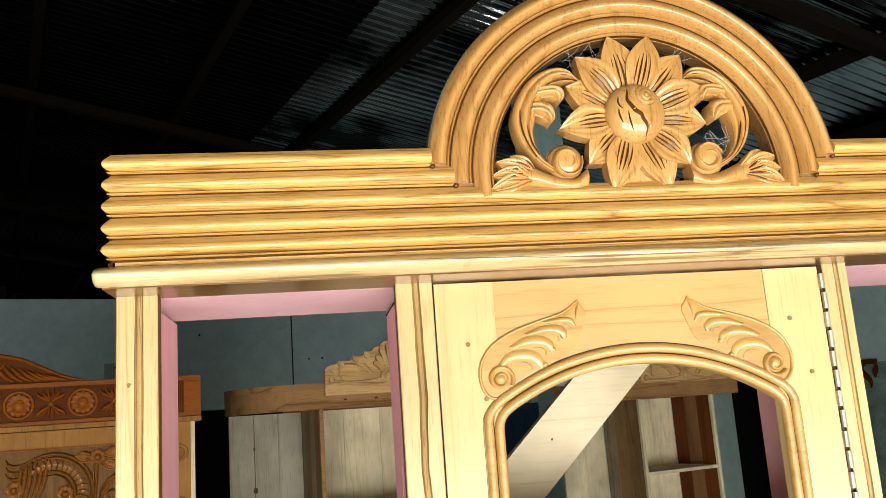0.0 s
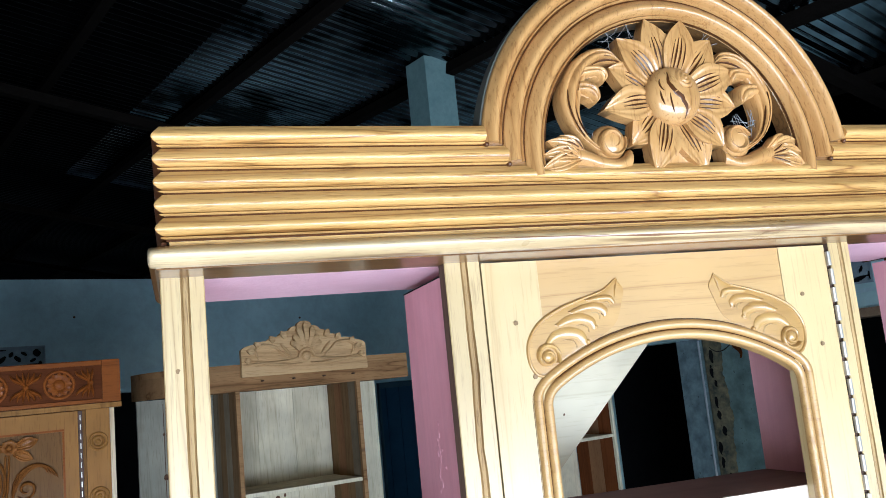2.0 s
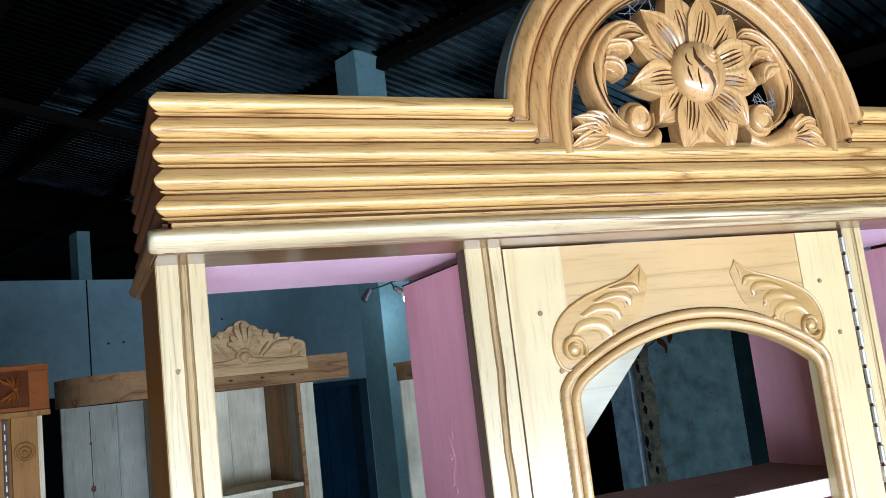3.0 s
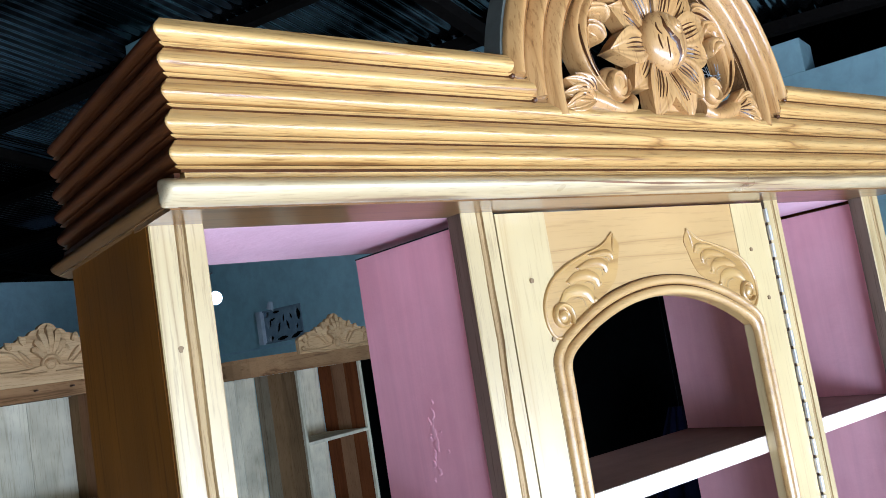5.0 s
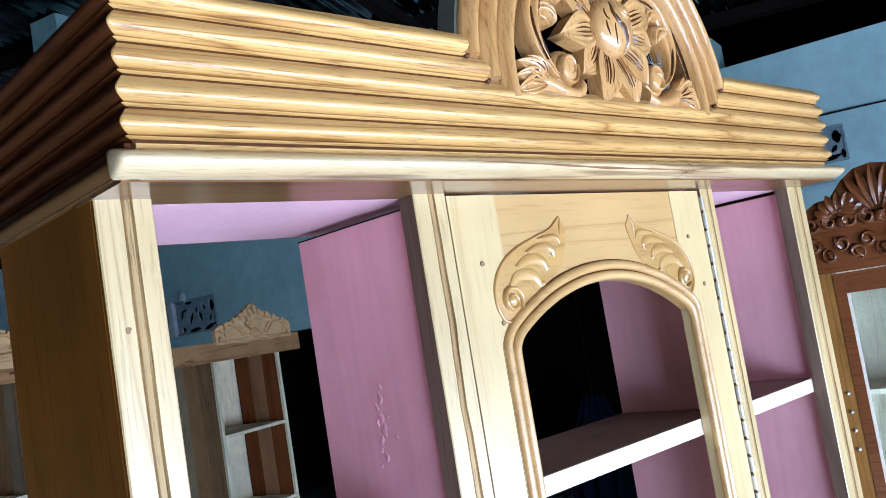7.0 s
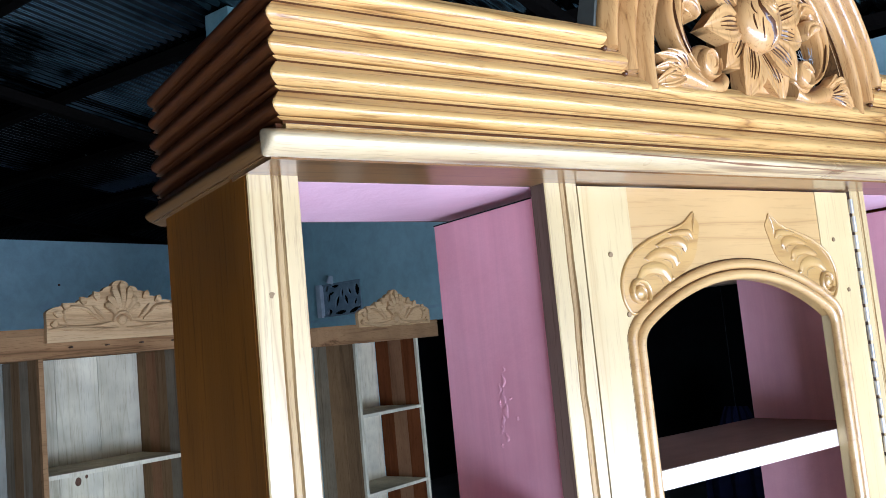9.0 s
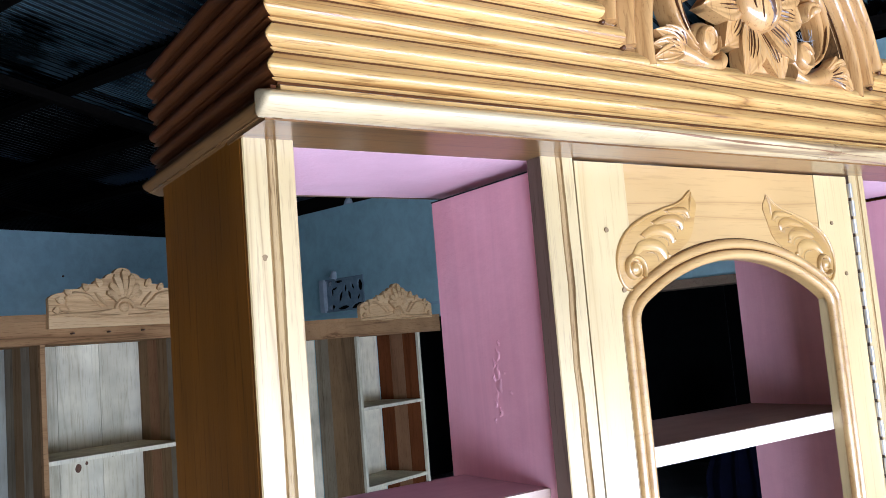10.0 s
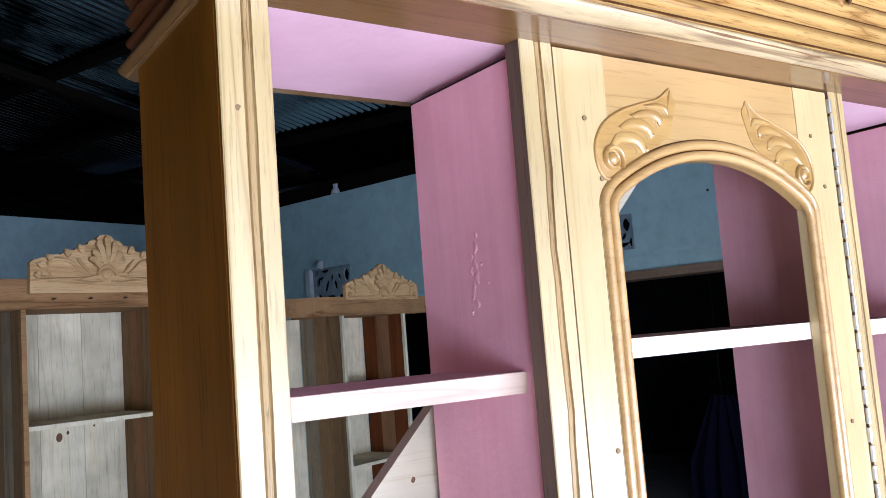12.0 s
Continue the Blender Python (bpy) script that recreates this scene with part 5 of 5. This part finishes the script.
def planks(parent, x0, x1, y, z0, z1, mats, thick=0.014, name="back_plank"):
    n = len(mats)
    for k, m in enumerate(mats):
        a, b = x0 + (x1 - x0) * k / n, x0 + (x1 - x0) * (k + 1) / n
        part(name, box(a + 0.0008, b - 0.0008, y, y + thick, z0, z1), m, parent, local=True)


# open shelf unit with rounded wings, by the back wall
unit = thing("shelf_unit", pose(0.32, 3.85, 0, 0, 0, 14), "unfinished open wooden shelf unit with carved shell crest and rounded wings", "shelf", "unfinished shelf units")
D_A = 0.34
arc = [(-0.42 - 0.24 * math.sin(math.pi / 2 * k / 10), 0.32 - 0.32 * math.cos(math.pi / 2 * k / 10)) for k in range(11)]
front = arc[::-1] + [(0.505, 0.0)]
full = front + [(0.505, D_A), (-0.66, D_A)]
part("top_board", loft([[(x, y, z) for x, y in full] for z in (2.035, 2.060)]), raw_x, unit, local=True)
part("fascia", loft([[(x, y, 1.950) for x, y in front] + [(x, y + 0.018, 1.950) for x, y in front[::-1]], [(x, y, 2.0345) for x, y in front] + [(x, y + 0.018, 2.0345) for x, y in front[::-1]]]), raw_x, unit, "rough brown fascia board with knots", local=True)
fan_crest(unit, 0.576, 0.185, -0.022, 2.045, raw_carved)
part("fascia_strip", box(-0.29, 0.29, -0.024, -0.0005, 2.005, 2.0448), raw_carved, unit, "pale carved strip under the crest", local=True)
for k in range(4):
    part("nail", cyl((-0.20 + 0.14 * k, -0.026, 1.985), (-0.20 + 0.14 * k, 0.0, 1.985), 0.0034, 7), nail_mat, unit, local=True)
for x in (-0.315, 0.238):
    part("upright_edge", box(x, x + 0.018, 0.0, 0.02, 0.1, 1.949), raw_x, unit, local=True)
    for j, mt in enumerate((raw_grey, raw_brown, raw_rust, raw_brown) if x > 0 else (raw_brown, raw_grey, raw_brown, raw_grey)):
        part("upright_board", box(x + 0.001, x + 0.017, 0.0205 + 0.0785 * j, 0.0205 + 0.0785 * (j + 1) - 0.001, 0.1, 1.949), mt, unit, local=True)
planks(unit, -0.297, 0.236, D_A - 0.016, 0.1, 1.949, [raw_pale, raw_pale, raw_pale])
planks(unit, -0.645, -0.317, D_A - 0.016, 0.1, 1.949, [raw_dull, raw_dull, raw_dull])
part("board_crack", box(-0.536, -0.533, D_A - 0.0172, D_A - 0.0164, 1.40, 1.93), knot_mat, unit, "dark split along the board", local=True)
planks(unit, 0.257, 0.49, D_A - 0.016, 0.1, 1.949, [raw_pale, raw_pale])
for z in (1.530, 1.10, 0.66, 0.22):
    part("shelf", box(-0.296, 0.237, 0.012, D_A - 0.017, z - 0.016, z), raw_pale, unit, local=True)
part("plinth", box(-0.60, 0.48, 0.02, D_A, 0.0, 0.099), raw_x, unit, local=True)

part("top_panel", box(-0.40, 0.49, 0.019, D_A - 0.017, 1.9495, 1.962), raw_x, unit, local=True)

for x, z, r in ((-0.045, 1.455, 0.013), (-0.010, 1.470, 0.006), (0.10, 1.485, 0.004), (-0.533, 1.62, 0.010), (-0.535, 1.80, 0.005), (0.33, 1.70, 0.006)):
    bm = loft([[(x + rr * math.cos(a) * (1 + 0.08 * math.sin(2 * a)), yy, z + rr * 1.35 * math.sin(a)) for a in (2 * math.pi * i / 14 for i in range(14))] for rr, yy in ((r, D_A - 0.0162), (r * 0.8, D_A - 0.0172), (r * 0.2, D_A - 0.0172))])
    part("knot", bm, knot_mat, unit, "dark oval knot in the board", local=True)

# second unit of the same make, further along
unit = thing("shelf_unit", pose(2.15, 4.88, 0, 0, 0, 19), "unfinished open wooden shelf unit with small carved shell crest, reddish inside", "shelf", "unfinished shelf units")
D_B = 0.36
arc = [(-0.42 - 0.27 * math.sin(math.pi / 2 * k / 10), 0.32 - 0.32 * math.cos(math.pi / 2 * k / 10)) for k in range(11)]
front = arc[::-1] + [(0.43, 0.0)]
full = front + [(0.43, D_B), (-0.69, D_B)]
part("top_board", loft([[(x, y, z) for x, y in full] for z in (1.992, 2.012)]), raw_x, unit, local=True)
part("fascia", loft([[(x, y, z) for x, y in front] + [(x, y + 0.018, z) for x, y in front[::-1]] for z in (1.906, 1.9915)]), raw_x, unit, "rough brown fascia board", local=True)
fan_crest(unit, 0.66, 0.215, -0.022, 1.994, raw_carved, 7)
for x in (-0.355, 0.195):
    part("upright_edge", box(x, x + 0.020, 0.0, 0.018, 0.1, 1.905), raw_pale, unit, local=True)
    for j, mt in enumerate((raw_red, raw_rust, raw_red) if x > 0 else (raw_brown, raw_brown, raw_grey)):
        part("upright_board", box(x + 0.001, x + 0.019, 0.0185 + 0.108 * j, 0.0185 + 0.108 * (j + 1) - 0.001, 0.1, 1.905), mt, unit, local=True)
planks(unit, -0.334, 0.194, D_B - 0.016, 0.1, 1.905, [raw_pale, raw_pale, raw_pale])
planks(unit, -0.665, -0.356, D_B - 0.016, 0.1, 1.905, [raw_pale, raw_pale])
planks(unit, 0.216, 0.40, D_B - 0.016, 0.1, 1.905, [raw_brown])
part("top_panel", box(-0.42, 0.42, 0.019, D_B - 0.017, 1.9055, 1.917), raw_x, unit, local=True)
for z in (1.498, 1.055, 0.62, 0.2):
    part("shelf", box(-0.334, 0.194, 0.004, D_B - 0.017, z - 0.018, z), raw_pale, unit, local=True)
part("plinth", box(-0.62, 0.40, 0.02, D_B, 0.0, 0.099), raw_x, unit, local=True)


def rosette(parent, x, z, y, r, mat, n=10):
    c = part("rosette", dome((x, y, z), r * 0.42, 0.008, 14, 4), mat, parent, smooth=True, local=True)
    part("rosette_ring", ridge(spiral((x, z), r * 0.98, r * 0.98, 0, 1.0, 28), y, r * 0.22, 0.006, (1, 1)), mat, c, smooth=True, local=True)
    for k in range(n):
        part("rosette_petal", petal((x, z), y, 2 * math.pi * k / n, r * 0.38, r * 0.88, r * 0.42, 0.006, 0.003, 0.5, nu=5, nv=2, thick=0.003), mat, c, smooth=True, local=True)
    return c


# carved wardrobe
ward = thing("wardrobe", pose(-0.397, 3.13, 0, 0, 0, 10), "reddish-brown wooden wardrobe with carved frieze and panel ornament", "wardrobe")
WW = 1.25
part("carcass", box(-WW + 0.03, -0.032, 0.022, 0.50, 0.08, 1.935), tan_wood, ward, local=True)
part("plinth", box(-WW + 0.03, -0.032, 0.03, 0.49, 0.0, 0.079), tan_wood, ward, local=True)
part("frieze_board", box(-WW, 0.0, 0.0, 0.50, 1.945, 2.085), red_carved, ward, "reddish carved frieze with rosettes", local=True, bevel=0.004)
# board darker than its ornaments, with recess shade put into the colour
part("frieze_ground", box(-WW + 0.004, -0.053, -0.0022, -0.0004, 1.9585, 2.0675), red_ground, ward, "ground behind the rosettes, darkened as recess shade", local=True)
part("frieze_end", box(-0.052, 0.003, -0.006, 0.02, 1.947, 2.083), red_carved, ward, local=True, bevel=0.003)
part("frieze_moulding", box(-WW - 0.004, 0.004, -0.012, 0.50, 1.928, 1.944), tan_wood, ward, local=True, bevel=0.004)
part("frieze_moulding", box(-WW, -0.053, -0.010, -0.0005, 2.068, 2.082), red_carved, ward, local=True, bevel=0.003)
part("frieze_moulding", box(-WW, -0.053, -0.010, -0.0005, 1.947, 1.958), red_carved, ward, local=True, bevel=0.003)
for k in range(6):
    x = -0.181 - 0.194 * k
    rosette(ward, x, 2.013, -0.003, 0.044, red_carved, 12)
for k in range(6):
    x = -0.278 - 0.194 * k if k else -0.088
    for xc in ((x,) if k else (-0.088, -0.278)):
        for s in (-1, 1):
            for w, h, t in ((0.008, 0.046, 0.010), (0.024, 0.044, 0.012), (0.042, 0.040, 0.013)):
                for m_ in (-1, 1):
                    if xc > -0.1 and m_ > 0 and w > 0.02:
                        continue
                    part("palmette_leaf", ridge(bez([(xc + m_ * 0.003, 2.013 + s * 0.002), (xc + m_ * w * 0.4, 2.013 + s * h * 0.55), (xc + m_ * w * 1.0, 2.013 + s * h * 0.55), (xc + m_ * w * 1.05, 2.013 + s * h)], 12), -0.003, t, 0.015, (0.35, 0.3)), red_carved, ward, smooth=True, local=True)
        part("palmette_knot", dome((xc, -0.003, 2.013), 0.010, 0.014, 12, 4), red_carved, ward, smooth=True, local=True)
# sweeping pediment
half = flow([(-0.375, 2.086), (-0.43, 2.100), (-0.488, 2.126), (-0.559, 2.160), (-0.629, 2.178)], 6)
pts = half + [Vector((-1.26 - p.x, p.y)) for p in half[-2::-1]]
# dark board carries the shade between the pediment leaves
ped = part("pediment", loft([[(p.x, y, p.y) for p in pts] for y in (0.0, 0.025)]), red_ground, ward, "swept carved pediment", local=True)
part("pediment_bead", ridge(pts, 0.0, 0.014, 0.014, (0.6, 0.6)), red_carved, ped, smooth=True, local=True)
for s in (0, 1):
    mx = lambda x: -1.26 - x if s else x
    for k in range(7):
        x, h = -0.46 - 0.026 * k, 0.016 + 0.0085 * k
        part("pediment_leaf", ridge(bez([(mx(x + 0.03), 2.092), (mx(x - 0.005), 2.092 + h * 0.2), (mx(x - 0.012), 2.092 + h * 0.6), (mx(x - 0.035), 2.092 + h)], 12), 0.0, 0.015, 0.016, (0.4, 0.3)), red_carved, ped, smooth=True, local=True)
part("corner_stile", box(-0.105, -0.033, 0.0, 0.0215, 0.08, 1.927), tan_wood, ward, "planed tan stile with turned bosses", local=True, bevel=0.004)
part("stile_edge", box(-0.032, -0.018, 0.004, 0.0215, 0.08, 1.927), gold_z, ward, local=True)
for z in (1.823, 1.650, 1.477):
    boss = part("boss", ridge(spiral((-0.070, z), 0.027, 0.027, 0, 1, 24), 0.0, 0.008, 0.006, (1, 1)), tan_wood, ward, smooth=True, local=True)
    part("boss_ring", ridge(spiral((-0.070, z), 0.0165, 0.0165, 0, 1, 24), 0.0, 0.006, 0.005, (1, 1)), tan_wood, boss, smooth=True, local=True)
    part("boss_heart", dome((-0.070, 0.0, z), 0.008, 0.006, 14, 4), tan_wood, boss, smooth=True, local=True)
hg = part("hinge", box(-0.128, -0.116, 0.001, 0.0215, 0.3, 1.925), nail_mat, ward, "long steel strip hinge", local=True)
for k in range(14):
    part("knuckle", box(-0.1235, -0.1205, -0.001, 0.0008, 1.895 - 0.030 * k, 1.912 - 0.030 * k), steel, hg, local=True)
dr = part("door", box(-0.70, -0.129, 0.0, 0.0215, 0.10, 1.925), tan_wood, ward, "tan wooden door with deep carved scrolls", local=True, bevel=0.003)
for x0, x1, z0, z1 in ((-0.625, -0.17, 1.866, 1.872), (-0.625, -0.619, 1.1, 1.865), (-0.176, -0.17, 1.1, 1.865)):
    part("panel_line", box(x0, x1, -0.003, -0.0003, z0, z1), red_carved, dr, local=True)
# darker copy of the door wood in place of shade behind the scrolls
part("panel_ground", box(-0.618, -0.177, -0.0025, -0.0004, 1.12, 1.865), tan_ground, dr, "ground of the carved panel, darkened as recess shade", local=True)
cc = (-0.465, 1.725)
for r, a0, a1, w in ((0.126, -25, 150, 0.011), (0.114, -25, 140, 0.010), (0.070, -30, 130, 0.012), (0.058, -30, 120, 0.008)):
    pts = [Vector((cc[0] + r * math.cos(a), cc[1] + r * math.sin(a))) for a in (radians(a0 + (a1 - a0) * i / 30) for i in range(31))]
    part("panel_scroll", ridge(pts, -0.001, w, 0.018, (0.6, 0.4)), scroll_brown, dr, smooth=True, local=True)
for k in range(15):
    part("panel_flute", petal(cc, -0.003, radians(-22 + 150 * k / 14), 0.076, 0.110, 0.013, 0.014, 0.002, 0.5, nu=5, nv=2, thick=0.004), scroll_brown, dr, smooth=True, local=True)
for k in range(6):
    part("horn_rib", ridge(bez([(-0.485 - 0.014 * k, 1.850 - 0.005 * k), (-0.478 - 0.016 * k, 1.80), (-0.485 - 0.015 * k, 1.76), (-0.510 - 0.012 * k, 1.69)], 16), -0.001, 0.013, 0.020, (0.4, 0.4)), scroll_brown, dr, smooth=True, local=True)
for k in range(3):
    part("horn_lip", ridge(bez([(-0.602, 1.842 - 0.022 * k), (-0.595, 1.812 - 0.02 * k), (-0.57, 1.815 - 0.02 * k), (-0.548, 1.826 - 0.02 * k)], 14), -0.001, 0.012, 0.018, (0.3, 0.5)), scroll_brown, dr, smooth=True, local=True)
for fx, fz, r in ((-0.327, 1.832, 0.024), (-0.575, 1.745, 0.026), (-0.425, 1.722, 0.026), (-0.25, 1.62, 0.03)):
    f = part("panel_flower", dome((fx, -0.002, fz), r * 0.4, 0.020, 12, 4), scroll_brown, dr, smooth=True, local=True)
    for k in range(6):
        part("flower_petal", petal((fx, fz), -0.002, radians(60 * k + 20), r * 0.3, r * 1.05, r * 0.9, 0.014, 0.004, 0.55, nu=6, nv=3, thick=0.005), scroll_brown, f, smooth=True, local=True)
for x, z, dg, ln, w in ((-0.345, 1.830, 175, 0.055, 0.036), (-0.308, 1.832, 15, 0.065, 0.040), (-0.315, 1.815, -25, 0.06, 0.034), (-0.59, 1.72, 240, 0.05, 0.03), (-0.44, 1.70, 200, 0.045, 0.028), (-0.40, 1.71, -20, 0.04, 0.025)):
    part("panel_leaf", petal((x, z), -0.003, radians(dg), 0.0, ln, w, 0.014, 0.005, 0.5, nu=9, nv=5, thick=0.005), scroll_brown, dr, smooth=True, local=True)
for x in (-0.338, -0.328):
    part("panel_stem", ridge([Vector((x, 1.808)), Vector((x - 0.002, 1.76)), Vector((x - 0.006, 1.70)), Vector((x - 0.02, 1.62))], -0.001, 0.008, 0.014, (0.8, 0.8)), scroll_brown, dr, smooth=True, local=True)
for k in range(4):
    part("panel_scroll", ridge(bez([(-0.322, 1.66 + 0.012 * k), (-0.315, 1.745 + 0.012 * k), (-0.24 + 0.006 * k, 1.80), (-0.222 + 0.010 * k, 1.745 - 0.006 * k)], 18), -0.001, 0.010, 0.018, (0.4, 0.5)), scroll_brown, dr, smooth=True, local=True)
for cx, cz, r in ((-0.282, 1.700, 0.030), (-0.24, 1.55, 0.036), (-0.40, 1.60, 0.036), (-0.52, 1.62, 0.036)):
    part("panel_scroll", ridge(spiral((cx, cz), r, r * 0.25, cx * 9, 1.3, 26), -0.001, 0.012, 0.020), scroll_brown, dr, smooth=True, local=True)
part("door", box(-1.215, -0.703, 0.0, 0.0215, 0.10, 1.925), tan_wood, ward, local=True, bevel=0.003)

# dark carved display cabinet by the pale wall
disp = thing("display_cabinet", pose(2.832, 1.842, 0, 0, 0, -75), "dark red-brown polished display cabinet with carved crown and glass door", "cabinet")
DW = 1.05
part("back_panel", box(0.02, DW - 0.02, 0.38, 0.395, 0.1, 1.86), raw_pale, disp, local=True)
for x in (0.0, DW - 0.02):
    part("side_panel", box(x, x + 0.02, 0.02, 0.395, 0.0, 1.855), dark_carved, disp, local=True)
part("frieze", box(-0.015, DW + 0.015, 0.0, 0.40, 1.858, 2.02), dark_carved, disp, "dark carved frieze", local=True, bevel=0.004)
out = [(-0.01, 2.021), (-0.01, 2.10), (0.05, 2.135), (0.10, 2.14), (0.15, 2.20), (0.20, 2.235), (0.26, 2.245), (0.34, 2.23), (0.46, 2.27), (0.525, 2.29), (0.59, 2.27), (0.71, 2.23), (0.79, 2.245), (0.85, 2.235), (0.90, 2.20), (0.95, 2.14), (1.0, 2.135), (1.06, 2.10), (1.06, 2.021)]
crest = part("crest", loft([[(x, y, z) for x, z in out] for y in (0.0, 0.03)]), dark_carved, disp, "deeply carved leaf crown", local=True)
rnd = random.Random(11)
for cx, n, r in ((0.13, 9, 0.13), (0.26, 11, 0.21), (0.40, 9, 0.18), (0.525, 13, 0.25), (0.65, 9, 0.18), (0.79, 11, 0.21), (0.92, 9, 0.13)):
    for k in range(n):
        a = radians(18 + 144 * k / (n - 1))
        part("crown_leaf", petal((cx, 2.035), -0.004 - 0.006 * (k % 2), a, 0.05, r * (0.66 + 0.32 * math.sin(a)), 0.030, 0.020, 0.008, 0.6, nu=8, nv=4, thick=0.005), dark_carved, crest, smooth=True, local=True)
    for k in range(7):
        a = radians(30 + 120 * k / 6)
        part("crown_curl", dome((cx + r * 0.42 * math.cos(a), -0.010, 2.035 + r * 0.42 * math.sin(a)), 0.010, 0.016, 10, 4), dark_carved, crest, smooth=True, local=True)
    part("crown_heart", dome((cx, -0.006, 2.045), 0.024, 0.026, 16, 5), dark_carved, crest, smooth=True, local=True)
for k in range(16):
    x = 0.02 + 0.066 * k
    s_ = 1 if k % 2 else -1
    part("crown_scroll", ridge(spiral((x, 2.05), 0.030, 0.008, 0.5 * k, 1.3 * s_, 24), -0.010, 0.018, 0.022), dark_carved, crest, smooth=True, local=True)
for k in range(22):
    x, z = 0.02 + 0.047 * k, 1.945 + 0.02 * (-1) ** k
    part("frieze_scroll", ridge(spiral((x, z), 0.030, 0.008, 1.7 * k, 1.25, 22), -0.001, 0.018, 0.020), dark_carved, disp, smooth=True, local=True)
    part("frieze_leaf", petal((x, z - 0.02 * (-1) ** k), -0.001, radians(90 * (-1) ** k + 25), 0.0, 0.05, 0.026, 0.014, 0.005, 0.5, nu=6, nv=3, thick=0.004), dark_carved, disp, smooth=True, local=True)
part("front_frame", box(0.0, 0.055, 0.0, 0.0195, 0.0, 1.857), tan_wood, disp, "golden-brown corner stile", local=True, bevel=0.004)
part("front_frame", box(DW - 0.055, DW, 0.0, 0.0195, 0.0, 1.857), tan_wood, disp, local=True, bevel=0.004)
for k in range(4):
    part("brass_knob", dome((0.03, -0.001, 1.40 - 0.07 * k), 0.009, 0.010, 12, 4), steel, disp, "shiny stud", smooth=True, local=True)
dr = part("door", box(0.057, 0.095, -0.004, 0.018, 0.10, 1.853), dark_carved, disp, "glazed door with a rounded dark frame", local=True, bevel=0.005)
part("door_rail", box(0.0955, 0.50, -0.004, 0.018, 1.775, 1.853), dark_carved, dr, local=True, bevel=0.005)
part("door_stile", box(0.50, 0.54, -0.004, 0.018, 0.10, 1.853), dark_carved, dr, local=True, bevel=0.005)
part("door_bead", box(0.0955, 0.106, -0.001, 0.010, 0.10, 1.7745), bare_edge, dr, "pale inner bead", local=True)
part("pane", box(0.1065, 0.4995, 0.004, 0.008, 0.10, 1.7745), glass, dr, local=True).visible_shadow = False
part("door", box(0.541, DW - 0.056, -0.004, 0.018, 0.10, 1.853), dark_carved, disp, local=True, bevel=0.005)
for z in (1.40, 0.95, 0.5):
    part("shelf", box(0.021, DW - 0.021, 0.05, 0.379, z - 0.02, z), raw_pale, disp, local=True)
part("bottom_board", box(0.021, DW - 0.021, 0.02, 0.379, 0.04, 0.09), dark_carved, disp, local=True)

# dark blue cloth hanging in the next room
bm = bmesh.new()
rows = []
for i in range(13):
    t = i / 12
    z = 1.36 - 0.6 * t
    rows.append([(3.32 + 0.36 * (j / 20 - 0.5) * (0.35 + 0.9 * min(1, t * 1.6)), 0.55 + 0.03 * math.sin(j * 1.3) * (0.3 + t), z) for j in range(21)])
for a in rows:
    a += [(x, y + 0.006, z) for x, y, z in a[::-1]]
bm = loft(rows)
bm.transform(RIGHT)
tagged(part("hanging_cloth", bm, cloth_blue, None, smooth=True, local=True), "navy blue cloth hanging in the dark doorway", "cloth")
bm = cyl((3.32, 0.55, 1.36), (3.32, 0.55, 2.40), 0.0018, 6)
bm.transform(RIGHT)
tagged(part("cloth_line", bm, cable_mat, None, local=True), "dark cord that holds the hanging cloth", "cord")

# wooden bracket hung on the pier, with a loop of wire
br = thing("wall_bracket", RIGHT @ pose(2.36, -0.002, 1.93), "dark red wooden bracket hanging on the pier", "bracket")
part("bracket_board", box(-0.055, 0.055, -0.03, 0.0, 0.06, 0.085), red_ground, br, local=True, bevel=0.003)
part("bracket_arm", ridge(bez([(-0.03, 0.06), (-0.06, 0.0), (0.03, 0.0), (0.0, -0.06)], 16), -0.001, 0.03, 0.03), red_ground, br, smooth=True, local=True)
part("bracket_arm", ridge(bez([(0.05, 0.06), (0.06, 0.03), (0.03, 0.01), (0.04, -0.01)], 16), -0.001, 0.02, 0.03), red_ground, br, smooth=True, local=True)
bm = bmesh.new()
pts = [Vector((p.x, -0.012, p.y)) for p in bez([(-0.25, 0.12), (-0.20, -0.10), (-0.05, 0.0), (0.0, 0.08)], 14)]
for a, b in zip(pts, pts[1:]):
    cyl(a, b, 0.003, 5, bm=bm)
part("wire_loop", bm, cable_mat, br, local=True)

# wires along the pale wall
bm = bmesh.new()
pts = [Vector((s, -0.014, 2.50 - 0.05 * (s - 4.9) ** 2 * 0 + 0.01 * math.sin(s * 3))) for s in (4.5 + 0.15 * k for k in range(14))]
for a, b in zip(pts, pts[1:]):
    cyl(a, b, 0.004, 5, bm=bm)
bm.transform(RIGHT)
tagged(part("wall_cable", bm, cable_mat, None, local=True), "thin black cable clipped along the wall", "cable")
